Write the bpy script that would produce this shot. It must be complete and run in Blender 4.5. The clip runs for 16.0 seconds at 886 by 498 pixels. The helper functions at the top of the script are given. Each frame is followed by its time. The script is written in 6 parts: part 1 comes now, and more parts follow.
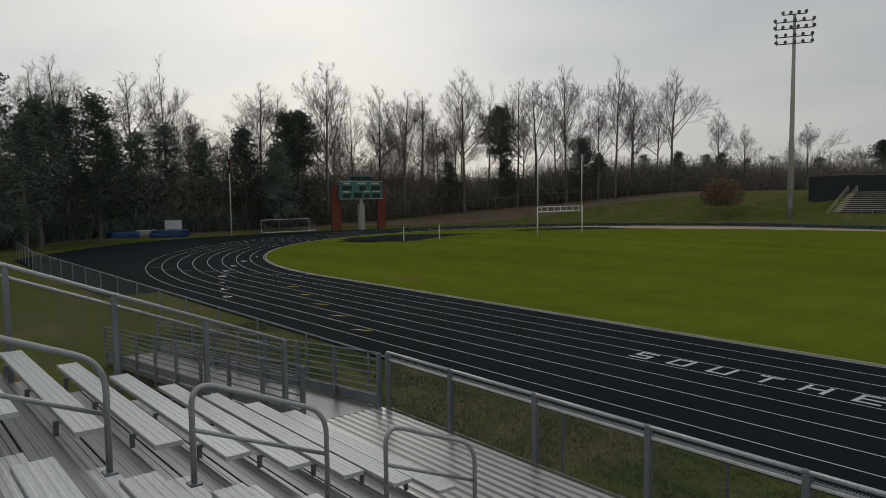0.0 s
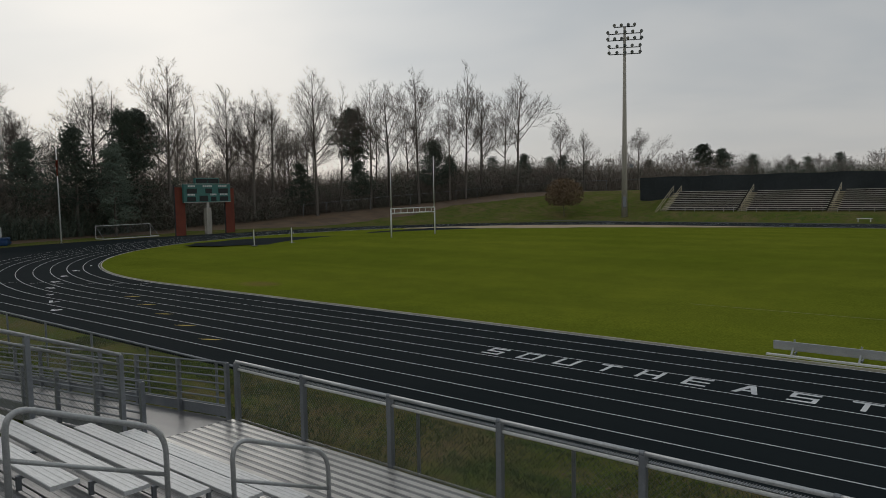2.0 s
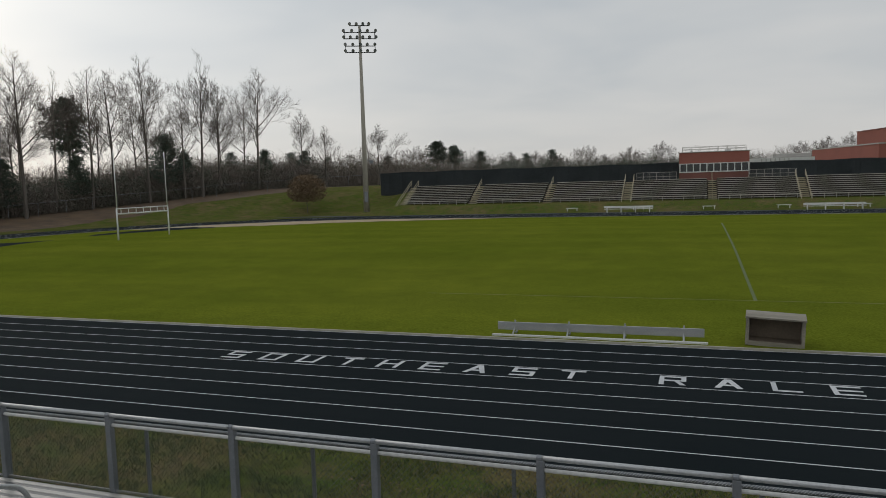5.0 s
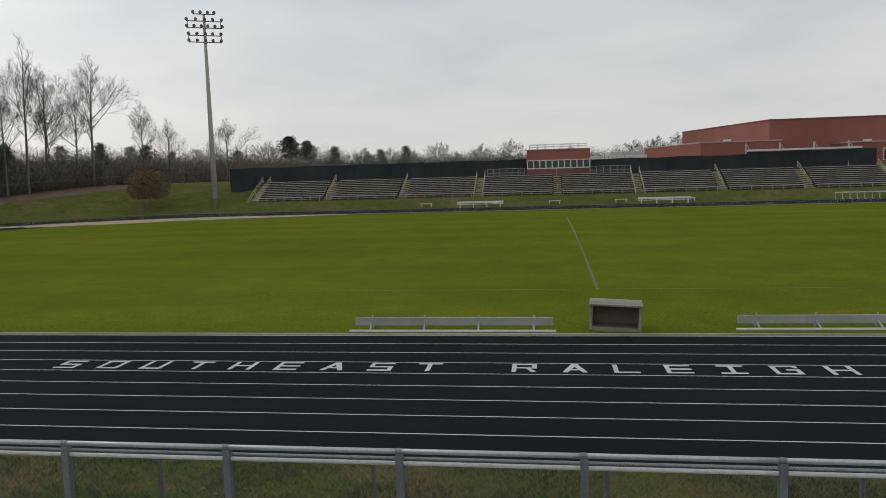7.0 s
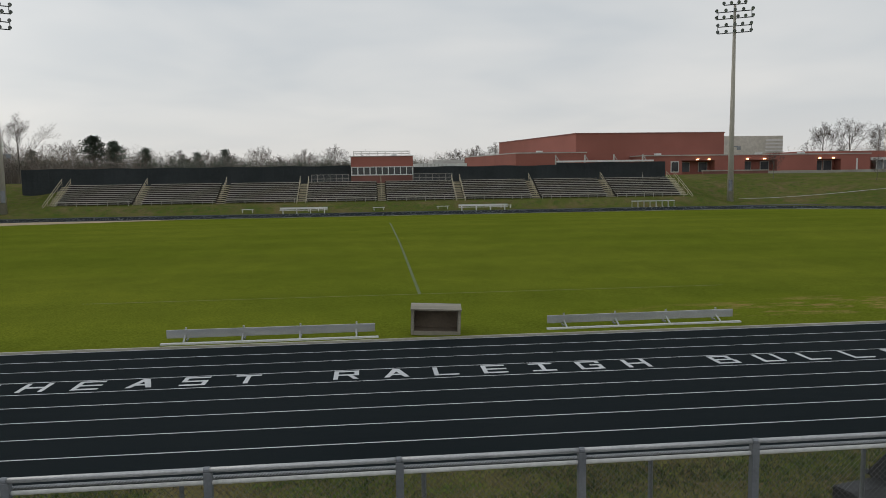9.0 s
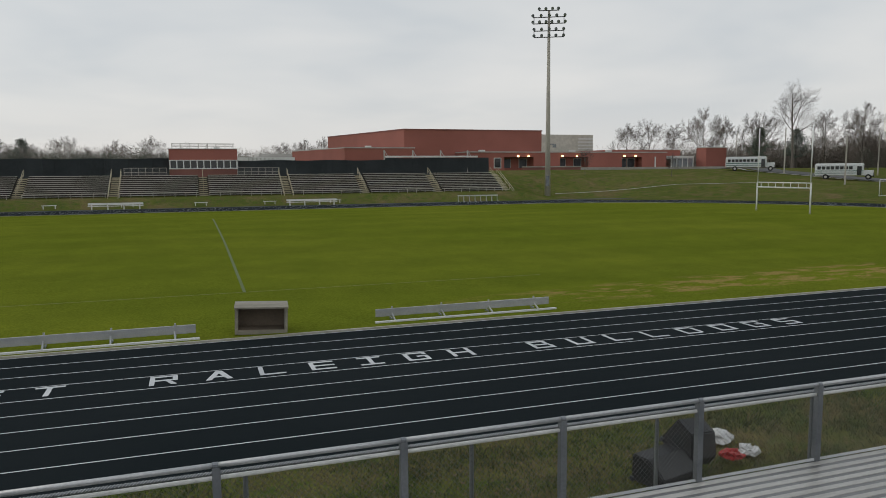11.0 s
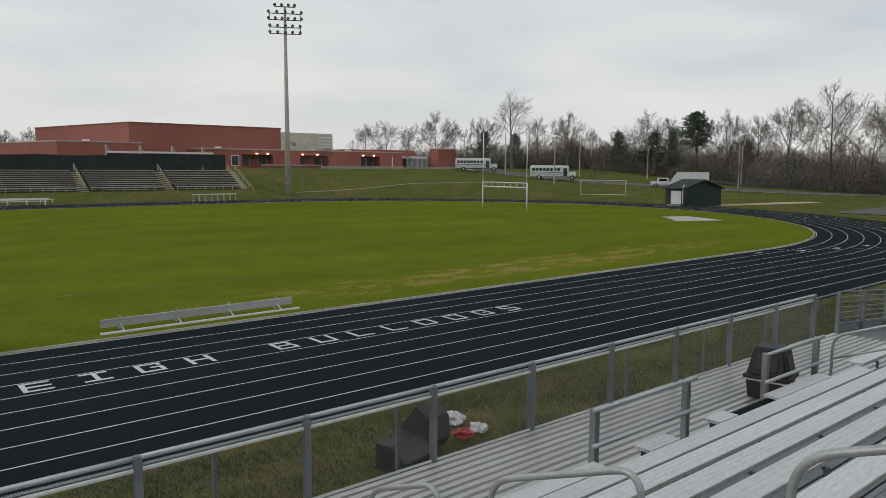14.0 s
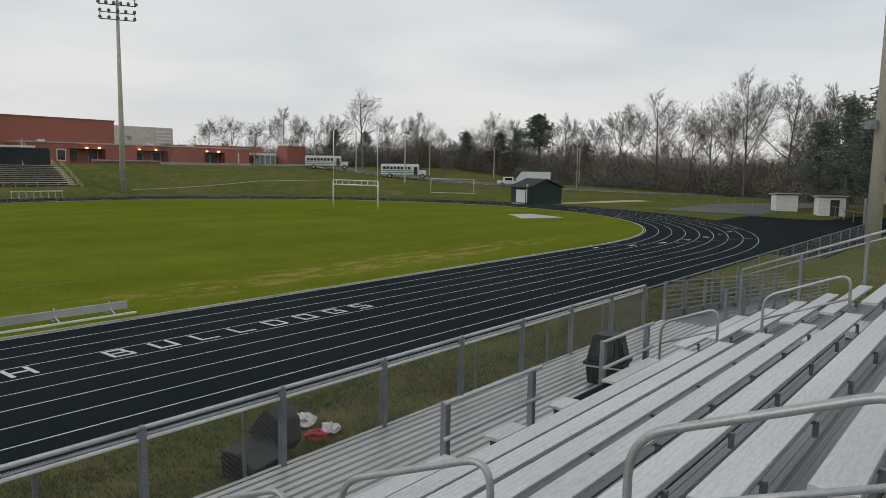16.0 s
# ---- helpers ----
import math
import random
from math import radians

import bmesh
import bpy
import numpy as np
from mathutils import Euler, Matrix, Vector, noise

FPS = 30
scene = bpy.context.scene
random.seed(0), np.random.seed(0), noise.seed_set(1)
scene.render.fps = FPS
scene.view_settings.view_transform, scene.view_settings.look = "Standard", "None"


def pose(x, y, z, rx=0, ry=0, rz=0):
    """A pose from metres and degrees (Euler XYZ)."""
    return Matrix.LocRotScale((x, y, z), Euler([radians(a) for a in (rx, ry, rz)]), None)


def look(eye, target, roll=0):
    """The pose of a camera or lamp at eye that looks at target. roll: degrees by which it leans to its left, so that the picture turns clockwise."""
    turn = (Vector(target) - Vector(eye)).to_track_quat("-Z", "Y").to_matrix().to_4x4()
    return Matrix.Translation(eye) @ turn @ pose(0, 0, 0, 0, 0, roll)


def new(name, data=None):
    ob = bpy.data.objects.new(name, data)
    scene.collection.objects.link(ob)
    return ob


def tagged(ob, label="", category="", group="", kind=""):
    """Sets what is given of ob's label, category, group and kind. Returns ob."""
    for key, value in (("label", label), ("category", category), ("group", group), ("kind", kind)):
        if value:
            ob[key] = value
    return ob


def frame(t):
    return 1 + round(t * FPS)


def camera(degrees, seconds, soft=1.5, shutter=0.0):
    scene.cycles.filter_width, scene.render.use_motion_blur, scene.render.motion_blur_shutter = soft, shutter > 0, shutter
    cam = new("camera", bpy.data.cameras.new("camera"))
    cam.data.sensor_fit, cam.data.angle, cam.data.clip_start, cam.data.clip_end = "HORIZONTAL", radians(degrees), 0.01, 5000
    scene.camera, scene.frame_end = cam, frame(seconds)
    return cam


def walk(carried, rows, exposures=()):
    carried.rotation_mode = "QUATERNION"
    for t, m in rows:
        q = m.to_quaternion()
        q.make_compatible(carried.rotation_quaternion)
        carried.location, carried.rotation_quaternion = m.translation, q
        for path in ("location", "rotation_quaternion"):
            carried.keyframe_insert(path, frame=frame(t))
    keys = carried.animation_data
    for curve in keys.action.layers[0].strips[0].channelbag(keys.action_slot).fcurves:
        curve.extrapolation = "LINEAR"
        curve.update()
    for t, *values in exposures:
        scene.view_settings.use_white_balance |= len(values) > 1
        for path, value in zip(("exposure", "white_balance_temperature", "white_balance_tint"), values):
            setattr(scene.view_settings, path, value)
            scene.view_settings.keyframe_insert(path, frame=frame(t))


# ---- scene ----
cam = camera(63.0, 16.0, soft=0.9)
PATH = [
    (0, (-2.707, -22.274, 5.074), (-4.255, -21.017, 4.919), -0.7),
    (0.5, (-2.739, -22.238, 5.068), (-4.219, -20.901, 4.918), -0.7),
    (1, (-2.73, -22.237, 5.068), (-4.148, -20.834, 4.921), -0.7),
    (1.5, (-2.72, -22.215, 5.072), (-4.069, -20.747, 4.917), -1.0),
    (2, (-2.729, -22.176, 5.063), (-3.995, -20.636, 4.907), -1.1),
    (2.5, (-2.702, -22.156, 5.059), (-3.892, -20.556, 4.909), -1.2),
    (3, (-2.676, -22.166, 5.078), (-3.775, -20.503, 4.917), -1.2),
    (3.5, (-2.632, -22.147, 5.081), (-3.637, -20.426, 4.915), -1.5),
    (4, (-2.589, -22.133, 5.089), (-3.473, -20.347, 4.92), -1.5),
    (6.5, (-2.447, -22.056, 5.072), (-2.827, -20.104, 4.864), -2.0),
    (7, (-2.509, -22.048, 5.06), (-2.788, -20.079, 4.853), -1.7),
    (7.5, (-2.498, -22.032, 5.048), (-2.673, -20.05, 4.844), -1.2),
    (8, (-2.457, -22.058, 5.056), (-2.516, -20.069, 4.853), -0.9),
    (8.5, (-2.487, -22.005, 5.08), (-2.425, -20.016, 4.877), -0.7),
    (9, (-2.392, -22.017, 5.055), (-2.192, -20.037, 4.855), -0.8),
    (11.5, (-2.253, -22.036, 5.04), (-1.485, -20.202, 4.818), -0.2),
    (12, (-2.237, -22.033, 5.035), (-1.346, -20.256, 4.814), -0.0),
    (12.5, (-2.246, -22.049, 5.044), (-1.245, -20.332, 4.822), 0.3),
    (13, (-2.237, -22.073, 5.043), (-1.145, -20.413, 4.815), 0.3),
    (13.5, (-2.323, -22.158, 5.083), (-1.149, -20.556, 4.848), 0.1),
    (14, (-2.311, -22.205, 5.093), (-1.048, -20.67, 4.869), 0.3),
    (14.5, (-2.304, -22.213, 5.091), (-0.946, -20.761, 4.875), 0.5),
    (15, (-2.331, -22.243, 5.099), (-0.899, -20.863, 4.881), 0.8),
    (15.5, (-2.251, -22.202, 5.078), (-0.749, -20.9, 4.85), 0.7),
    (16, (-2.214, -22.151, 5.045), (-0.665, -20.906, 4.821), 0.9),
]
walk(cam, [(t, look(eye, target, roll)) for t, eye, target, roll in PATH],
     exposures=[(0.0, -0.55), (2.0, -0.50), (4.0, -0.33), (6.5, -0.04), (8.0, 0.02), (12.0, 0.09), (14.0, 0.14), (16.0, 0.18)])

# ---- world, sun ----
world = bpy.data.worlds.new("overcast_evening")
scene.world = world
world.use_nodes = True
wn, wl = world.node_tree.nodes, world.node_tree.links
wn.clear()
w_out, w_bg = wn.new("ShaderNodeOutputWorld"), wn.new("ShaderNodeBackground")
sky = wn.new("ShaderNodeTexSky")
sky.sky_type, sky.sun_disc = "NISHITA", False
SUN_AZ, SUN_EL = radians(-62), radians(20)
sky.sun_elevation, sky.sun_rotation = SUN_EL, SUN_AZ
sky_dim = wn.new("ShaderNodeMix")
sky_dim.data_type, sky_dim.blend_type = "RGBA", "MULTIPLY"
sky_dim.inputs[0].default_value = 1.0
sky_dim.inputs[7].default_value = (0.10, 0.10, 0.10, 1)
wl.new(sky.outputs[0], sky_dim.inputs[6])
# a cloud deck: the direction projected on a flat layer overhead
w_tc, w_sep = wn.new("ShaderNodeTexCoord"), wn.new("ShaderNodeSeparateXYZ")
wl.new(w_tc.outputs["Generated"], w_sep.inputs[0])


def wmath(op, a, b=None, c=None):
    n = wn.new("ShaderNodeMath")
    n.operation = op
    for i, v in enumerate((a, b, c)):
        if v is None:
            continue
        if isinstance(v, (int, float)):
            n.inputs[i].default_value = v
        else:
            wl.new(v, n.inputs[i])
    return n.outputs[0]


w_z = wmath("ADD", wmath("MAXIMUM", w_sep.outputs[2], 0.0), 0.16)
w_comb = wn.new("ShaderNodeCombineXYZ")
wl.new(wmath("DIVIDE", w_sep.outputs[0], w_z), w_comb.inputs[0])
wl.new(wmath("DIVIDE", w_sep.outputs[1], w_z), w_comb.inputs[1])
w_n1, w_n2 = wn.new("ShaderNodeTexNoise"), wn.new("ShaderNodeTexNoise")
for n, s, d in ((w_n1, 0.95, 3.5), (w_n2, 0.33, 2.0)):
    n.inputs["Scale"].default_value, n.inputs["Detail"].default_value = s, d
    n.inputs["Roughness"].default_value = 0.5
    n.inputs["Distortion"].default_value = 0.25
    wl.new(w_comb.outputs[0], n.inputs["Vector"])
w_mix = wmath("ADD", wmath("MULTIPLY", w_n1.outputs[0], 0.52), wmath("MULTIPLY", w_n2.outputs[0], 0.48))
w_ramp = wn.new("ShaderNodeValToRGB")
w_ramp.color_ramp.elements[0].position, w_ramp.color_ramp.elements[0].color = 0.40, (0.47, 0.525, 0.575, 1)
w_ramp.color_ramp.elements[1].position, w_ramp.color_ramp.elements[1].color = 0.61, (0.72, 0.725, 0.72, 1)
e = w_ramp.color_ramp.elements.new(0.50)
e.color = (0.60, 0.63, 0.65, 1)
wl.new(w_mix, w_ramp.inputs[0])
# cloud glows warmer round the hidden sun
w_dot = wn.new("ShaderNodeVectorMath")
w_dot.operation = "DOT_PRODUCT"
wl.new(w_tc.outputs["Generated"], w_dot.inputs[0])
w_dot.inputs[1].default_value = (math.sin(SUN_AZ) * math.cos(SUN_EL), math.cos(SUN_AZ) * math.cos(SUN_EL), math.sin(SUN_EL))
w_glow = wmath("POWER", wmath("MAXIMUM", w_dot.outputs["Value"], 0.0), 9.0)
w_glowmix = wn.new("ShaderNodeMix")
w_glowmix.data_type, w_glowmix.blend_type = "RGBA", "ADD"
wl.new(wmath("MULTIPLY", w_glow, 0.76), w_glowmix.inputs[0])
# thin, slightly rosy cloud low over the horizon
w_low = wn.new("ShaderNodeMix")
w_low.data_type = "RGBA"
wl.new(wmath("POWER", wmath("SUBTRACT", 1.0, wmath("MINIMUM", wmath("MAXIMUM", w_sep.outputs[2], 0.0), 1.0)), 7.0), w_low.inputs[0])
wl.new(w_ramp.outputs[0], w_low.inputs[6])
w_low.inputs[7].default_value = (0.70, 0.685, 0.67, 1)
wl.new(w_low.outputs[2], w_glowmix.inputs[6])
w_glowmix.inputs[7].default_value = (0.66, 0.645, 0.61, 1)
w_cover = wn.new("ShaderNodeMix")
w_cover.data_type = "RGBA"
w_cover.inputs[0].default_value = 0.93
wl.new(sky_dim.outputs[2], w_cover.inputs[6])
wl.new(w_glowmix.outputs[2], w_cover.inputs[7])
wl.new(w_cover.outputs[2], w_bg.inputs[0])
w_bg.inputs[1].default_value = 1.0
wl.new(w_bg.outputs[0], w_out.inputs[0])

sun = new("sun", bpy.data.lights.new("sun", "SUN"))
sun.data.energy, sun.data.angle, sun.data.color = 0.25, radians(20), (1.0, 0.96, 0.90)
sun.matrix_world = look((0, 0, 50), (-math.sin(SUN_AZ) * 50, -math.cos(SUN_AZ) * 50, 50 - 50 * math.tan(SUN_EL)))

# ---- materials ----


def mat_base(name, rough=0.6, metal=0.0):
    m = bpy.data.materials.new(name)
    m.use_nodes = True
    n = m.node_tree.nodes
    b = n["Principled BSDF"]
    b.inputs["Roughness"].default_value, b.inputs["Metallic"].default_value = rough, metal
    return m, n, m.node_tree.links, b


def noise_node(n, l, vec, scale, detail=4, rough=0.55, dist=0.0):
    t = n.new("ShaderNodeTexNoise")
    t.inputs["Scale"].default_value, t.inputs["Detail"].default_value = scale, detail
    t.inputs["Roughness"].default_value, t.inputs["Distortion"].default_value = rough, dist
    if vec is not None:
        l.new(vec, t.inputs["Vector"])
    return t.outputs[0]


def ramp_node(n, l, fac, stops):
    r = n.new("ShaderNodeValToRGB")
    r.color_ramp.elements[0].position, r.color_ramp.elements[0].color = stops[0][0], (*stops[0][1], 1)
    r.color_ramp.elements[1].position, r.color_ramp.elements[1].color = stops[-1][0], (*stops[-1][1], 1)
    for p, c in stops[1:-1]:
        r.color_ramp.elements.new(p).color = (*c, 1)
    l.new(fac, r.inputs[0])
    return r.outputs[0]


def mix_node(n, l, fac, a, b, mode="MIX"):
    x = n.new("ShaderNodeMix")
    x.data_type, x.blend_type = "RGBA", mode
    for i, v in ((0, fac), (6, a), (7, b)):
        if isinstance(v, (int, float)):
            x.inputs[i].default_value = v
        elif isinstance(v, tuple):
            x.inputs[i].default_value = (*v, 1)
        else:
            l.new(v, x.inputs[i])
    return x.outputs[2]


def bump_node(n, l, b, height, strength, distance):
    u = n.new("ShaderNodeBump")
    u.inputs["Strength"].default_value, u.inputs["Distance"].default_value = strength, distance
    l.new(height, u.inputs["Height"])
    l.new(u.outputs[0], b.inputs["Normal"])


def world_vec(n, l, scale=(1, 1, 1)):
    g = n.new("ShaderNodeNewGeometry")
    mp = n.new("ShaderNodeMapping")
    mp.inputs["Scale"].default_value = scale
    l.new(g.outputs["Position"], mp.inputs[0])
    return mp.outputs[0]


def mottled(name, dark, light, scale, rough=0.6, metal=0.0, fine=None, bump=0.15, bumpd=0.01, stretch=(1, 1, 1), island=0.0):
    """A two-scale mottled surface between two colours."""
    m, n, l, b = mat_base(name, rough, metal)
    v = world_vec(n, l, stretch)
    big = noise_node(n, l, v, scale, 3)
    small = noise_node(n, l, v, fine or scale * 12, 5, 0.65)
    col = ramp_node(n, l, big, [(0.3, dark), (0.7, light)])
    grain = ramp_node(n, l, small, [(0.25, (0.78, 0.78, 0.78)), (0.75, (1.12, 1.12, 1.12))])
    col = mix_node(n, l, 1.0, col, grain, "MULTIPLY")
    if island:
        oi = n.new("ShaderNodeObjectInfo")
        col = mix_node(n, l, 1.0, col, ramp_node(n, l, oi.outputs["Random"], [(0.0, (1 - island,) * 3), (1.0, (1 + island,) * 3)]), "MULTIPLY")
    l.new(col, b.inputs["Base Color"])
    rr = n.new("ShaderNodeMapRange")
    rr.inputs[3].default_value, rr.inputs[4].default_value = max(rough - 0.12, 0.05), min(rough + 0.12, 1)
    l.new(small, rr.inputs[0])
    l.new(rr.outputs[0], b.inputs["Roughness"])
    bump_node(n, l, b, small, bump, bumpd)
    return m


def grass_material(name, base, dry, patch_lo, patch_hi, field=False):
    m, n, l, b = mat_base(name, 0.9)
    v = world_vec(n, l)
    big = noise_node(n, l, v, 0.06, 3, 0.5)
    mid = noise_node(n, l, v, 0.5, 5, 0.6)
    fine = noise_node(n, l, v, 14.0, 4, 0.7)
    c = ramp_node(n, l, big, [(0.3, base[0]), (0.7, base[1])])
    c2 = ramp_node(n, l, mid, [(0.35, (0.9, 0.91, 0.9)), (0.7, (1.08, 1.06, 1.0))])
    c = mix_node(n, l, 1.0, c, c2, "MULTIPLY")
    if field:
        # worn, straw-coloured turf in a diagonal drift near one end of the near touchline
        sep = n.new("ShaderNodeSeparateXYZ")
        l.new(v, sep.inputs[0])

        def fm(op, a, bb):
            q = n.new("ShaderNodeMath")
            q.operation = op
            for i, t in enumerate((a, bb)):
                if isinstance(t, (int, float)):
                    q.inputs[i].default_value = t
                else:
                    l.new(t, q.inputs[i])
            return q.outputs[0]
        along = fm("ABSOLUTE", fm("DIVIDE", fm("SUBTRACT", sep.outputs[0], 26.0), 21.0), 0.0)
        line = fm("ADD", fm("MULTIPLY", fm("SUBTRACT", sep.outputs[0], 12.0), 0.045), 3.2)
        across = fm("DIVIDE", fm("SUBTRACT", sep.outputs[1], line), 2.2)
        mask = fm("SUBTRACT", 1.0, fm("ADD", fm("MULTIPLY", across, across), fm("MULTIPLY", along, along)))
        dead = noise_node(n, l, world_vec(n, l, (0.55, 1.5, 1)), 0.9, 9, 0.74)
        f = fm("MULTIPLY", fm("MULTIPLY", fm("MAXIMUM", mask, 0.0), 2.2), fm("MAXIMUM", fm("SUBTRACT", dead, 0.49), 0.0))
        f = fm("MINIMUM", fm("MULTIPLY", f, 7.0), 0.85)
        c = mix_node(n, l, f, c, dry)
        # one more scuffed spot near the other end
        sx = fm("DIVIDE", fm("ADD", sep.outputs[0], 37.0), 1.8)
        sy = fm("DIVIDE", fm("SUBTRACT", sep.outputs[1], 2.9), 1.1)
        spot = fm("MAXIMUM", fm("SUBTRACT", 1.0, fm("ADD", fm("MULTIPLY", sx, sx), fm("MULTIPLY", sy, sy))), 0.0)
        c = mix_node(n, l, fm("MULTIPLY", spot, fm("ADD", dead, 0.1)), c, (0.20, 0.13, 0.06))
        # faint mowing bands across the pitch
        wv = n.new("ShaderNodeTexWave")
        wv.bands_direction = "Y"
        wv.inputs["Scale"].default_value, wv.inputs["Distortion"].default_value = 0.045, 1.2
        l.new(v, wv.inputs["Vector"])
        c = mix_node(n, l, 1.0, c, ramp_node(n, l, wv.outputs[0], [(0.3, (0.96, 0.965, 0.96)), (0.7, (1.04, 1.035, 1.0))]), "MULTIPLY")
    else:
        f = ramp_node(n, l, noise_node(n, l, v, 0.22, 6, 0.65, 0.4), [(patch_lo, (0, 0, 0)), (patch_hi, (1, 1, 1))])
        c = mix_node(n, l, f, c, dry)
        f2 = ramp_node(n, l, noise_node(n, l, v, 1.7, 5, 0.7, 0.6), [(0.44, (0, 0, 0)), (0.70, (0.75, 0.75, 0.75))])
        c = mix_node(n, l, f2, c, (0.12, 0.09, 0.052))
        f3 = ramp_node(n, l, noise_node(n, l, world_vec(n, l, (1, 1.5, 1)), 0.9, 4, 0.6), [(0.50, (0, 0, 0)), (0.66, (0.7, 0.7, 0.7))])
        c = mix_node(n, l, f3, c, (0.062, 0.105, 0.022))
    g = ramp_node(n, l, fine, [(0.25, (0.55, 0.55, 0.55)), (0.75, (1.4, 1.4, 1.4))])
    c = mix_node(n, l, 1.0, c, g, "MULTIPLY")
    l.new(c, b.inputs["Base Color"])
    b.inputs["Specular IOR Level"].default_value = 0.0
    bump_node(n, l, b, fine, 0.6, 0.04)
    return m


M = {}
M["field"] = grass_material("field_grass", ((0.122, 0.152, 0.017), (0.158, 0.182, 0.022)), (0.29, 0.21, 0.075), 0, 0, True)
M["ground"] = grass_material("rough_grass", ((0.085, 0.112, 0.022), (0.125, 0.138, 0.038)), (0.185, 0.14, 0.07), 0.47, 0.70)
M["leaf_litter"] = mottled("leaf_litter", (0.085, 0.055, 0.032), (0.15, 0.095, 0.052), 0.4, 0.95, fine=9, bump=0.6, bumpd=0.05)
M["track"] = mottled("track_asphalt", (0.0125, 0.0175, 0.0198), (0.0175, 0.0225, 0.0248), 0.12, 0.9, fine=60, bump=0.35, bumpd=0.006)
M["track"].node_tree.nodes["Principled BSDF"].inputs["Specular IOR Level"].default_value = 0.02
M["apron"] = mottled("old_asphalt", (0.075, 0.073, 0.070), (0.105, 0.101, 0.095), 0.15, 0.85, fine=30, bump=0.3)
M["line"] = mottled("line_paint", (0.50, 0.52, 0.54), (0.68, 0.69, 0.70), 0.6, 0.7, fine=25, bump=0.1)
M["yellow"] = mottled("yellow_paint", (0.52, 0.37, 0.02), (0.66, 0.49, 0.04), 0.8, 0.7)
M["kerb"] = mottled("kerb_concrete", (0.36, 0.34, 0.27), (0.52, 0.50, 0.42), 0.7, 0.85, fine=20)
M["concrete"] = mottled("concrete", (0.30, 0.285, 0.25), (0.43, 0.41, 0.37), 0.35, 0.88, fine=15)
M["sand"] = mottled("pale_sand", (0.36, 0.27, 0.16), (0.50, 0.39, 0.25), 0.3, 0.95)
M["aluminium"] = mottled("mill_aluminium", (0.56, 0.56, 0.555), (0.70, 0.70, 0.695), 0.9, 0.52, 0.25, fine=40, bump=0.04, bumpd=0.002, stretch=(0.25, 1, 1))
# deck aluminium darkened well below the seats: shade under them is in its colour
M["alu_deck"] = mottled("shade_darkened_worn_deck", (0.115, 0.115, 0.117), (0.23, 0.23, 0.232), 1.1, 0.34, 0.3, fine=30, bump=0.06, bumpd=0.002, stretch=(0.3, 1, 1))
M["walkway"] = mottled("damp_walkway_aluminium", (0.41, 0.395, 0.37), (0.57, 0.55, 0.515), 0.8, 0.33, 0.25, fine=30, bump=0.05, bumpd=0.002, stretch=(0.3, 1, 1))
M["rail"] = mottled("painted_rail", (0.40, 0.405, 0.40), (0.50, 0.505, 0.50), 1.5, 0.42, 0.55, fine=40, bump=0.05, bumpd=0.002)
M["galv"] = mottled("galvanised_steel", (0.19, 0.205, 0.225), (0.30, 0.315, 0.335), 1.4, 0.5, 0.55, fine=35, bump=0.08, bumpd=0.002)
M["galv_light"] = mottled("bright_galvanised_pipe", (0.45, 0.46, 0.47), (0.58, 0.585, 0.59), 1.2, 0.42, 0.6, fine=30, bump=0.05, bumpd=0.002)
M["wire"] = mottled("chain_link_wire", (0.15, 0.155, 0.155), (0.25, 0.255, 0.255), 2.0, 0.5, 0.6)
M["pole"] = mottled("spun_concrete_pole", (0.36, 0.335, 0.285), (0.48, 0.45, 0.39), 0.25, 0.85, fine=9, stretch=(1, 1, 0.3))
M["steel_dark"] = mottled("weathered_dark_steel", (0.06, 0.065, 0.075), (0.10, 0.105, 0.115), 0.8, 0.55, 0.4)
M["lamp_glass"] = mottled("floodlight_glass", (0.30, 0.33, 0.36), (0.42, 0.45, 0.48), 1.0, 0.15, 0.3)
M["white"] = mottled("weathered_white_paint", (0.62, 0.62, 0.60), (0.75, 0.75, 0.73), 0.5, 0.55, fine=18)
M["brick"] = mottled("red_brick", (0.285, 0.102, 0.078), (0.365, 0.130, 0.100), 0.12, 0.88, fine=6)
M["brick_low"] = mottled("red_brick_darker_course", (0.20, 0.088, 0.072), (0.27, 0.115, 0.093), 0.2, 0.88, fine=6)
M["beige"] = mottled("beige_block", (0.52, 0.50, 0.43), (0.60, 0.58, 0.51), 0.1, 0.85)
M["grey_coping"] = mottled("metal_coping", (0.38, 0.36, 0.33), (0.50, 0.48, 0.45), 0.3, 0.6)
M["screen"] = mottled("black_windscreen_cloth", (0.058, 0.068, 0.073), (0.080, 0.092, 0.098), 0.25, 0.95, fine=3, bump=0.3, bumpd=0.05)
M["bench_old"] = mottled("dull_bleacher_plank", (0.50, 0.485, 0.43), (0.66, 0.64, 0.57), 0.3, 0.6, 0.1)
# near-black so that the shade below the far rows is in the colour
M["bench_dark"] = mottled("shade_dark_timber", (0.030, 0.028, 0.023), (0.060, 0.054, 0.046), 0.5, 0.9)
M["stairs"] = mottled("yellowed_stair_metal", (0.36, 0.32, 0.22), (0.48, 0.43, 0.31), 0.4, 0.7)
M["green_dark"] = mottled("dark_green_boards", (0.012, 0.030, 0.026), (0.022, 0.045, 0.038), 0.5, 0.7, fine=9)
M["roof_dark"] = mottled("dark_shingles", (0.02, 0.026, 0.03), (0.036, 0.042, 0.046), 0.8, 0.9)
M["board_green"] = mottled("scoreboard_green", (0.045, 0.16, 0.14), (0.065, 0.20, 0.178), 0.4, 0.5)
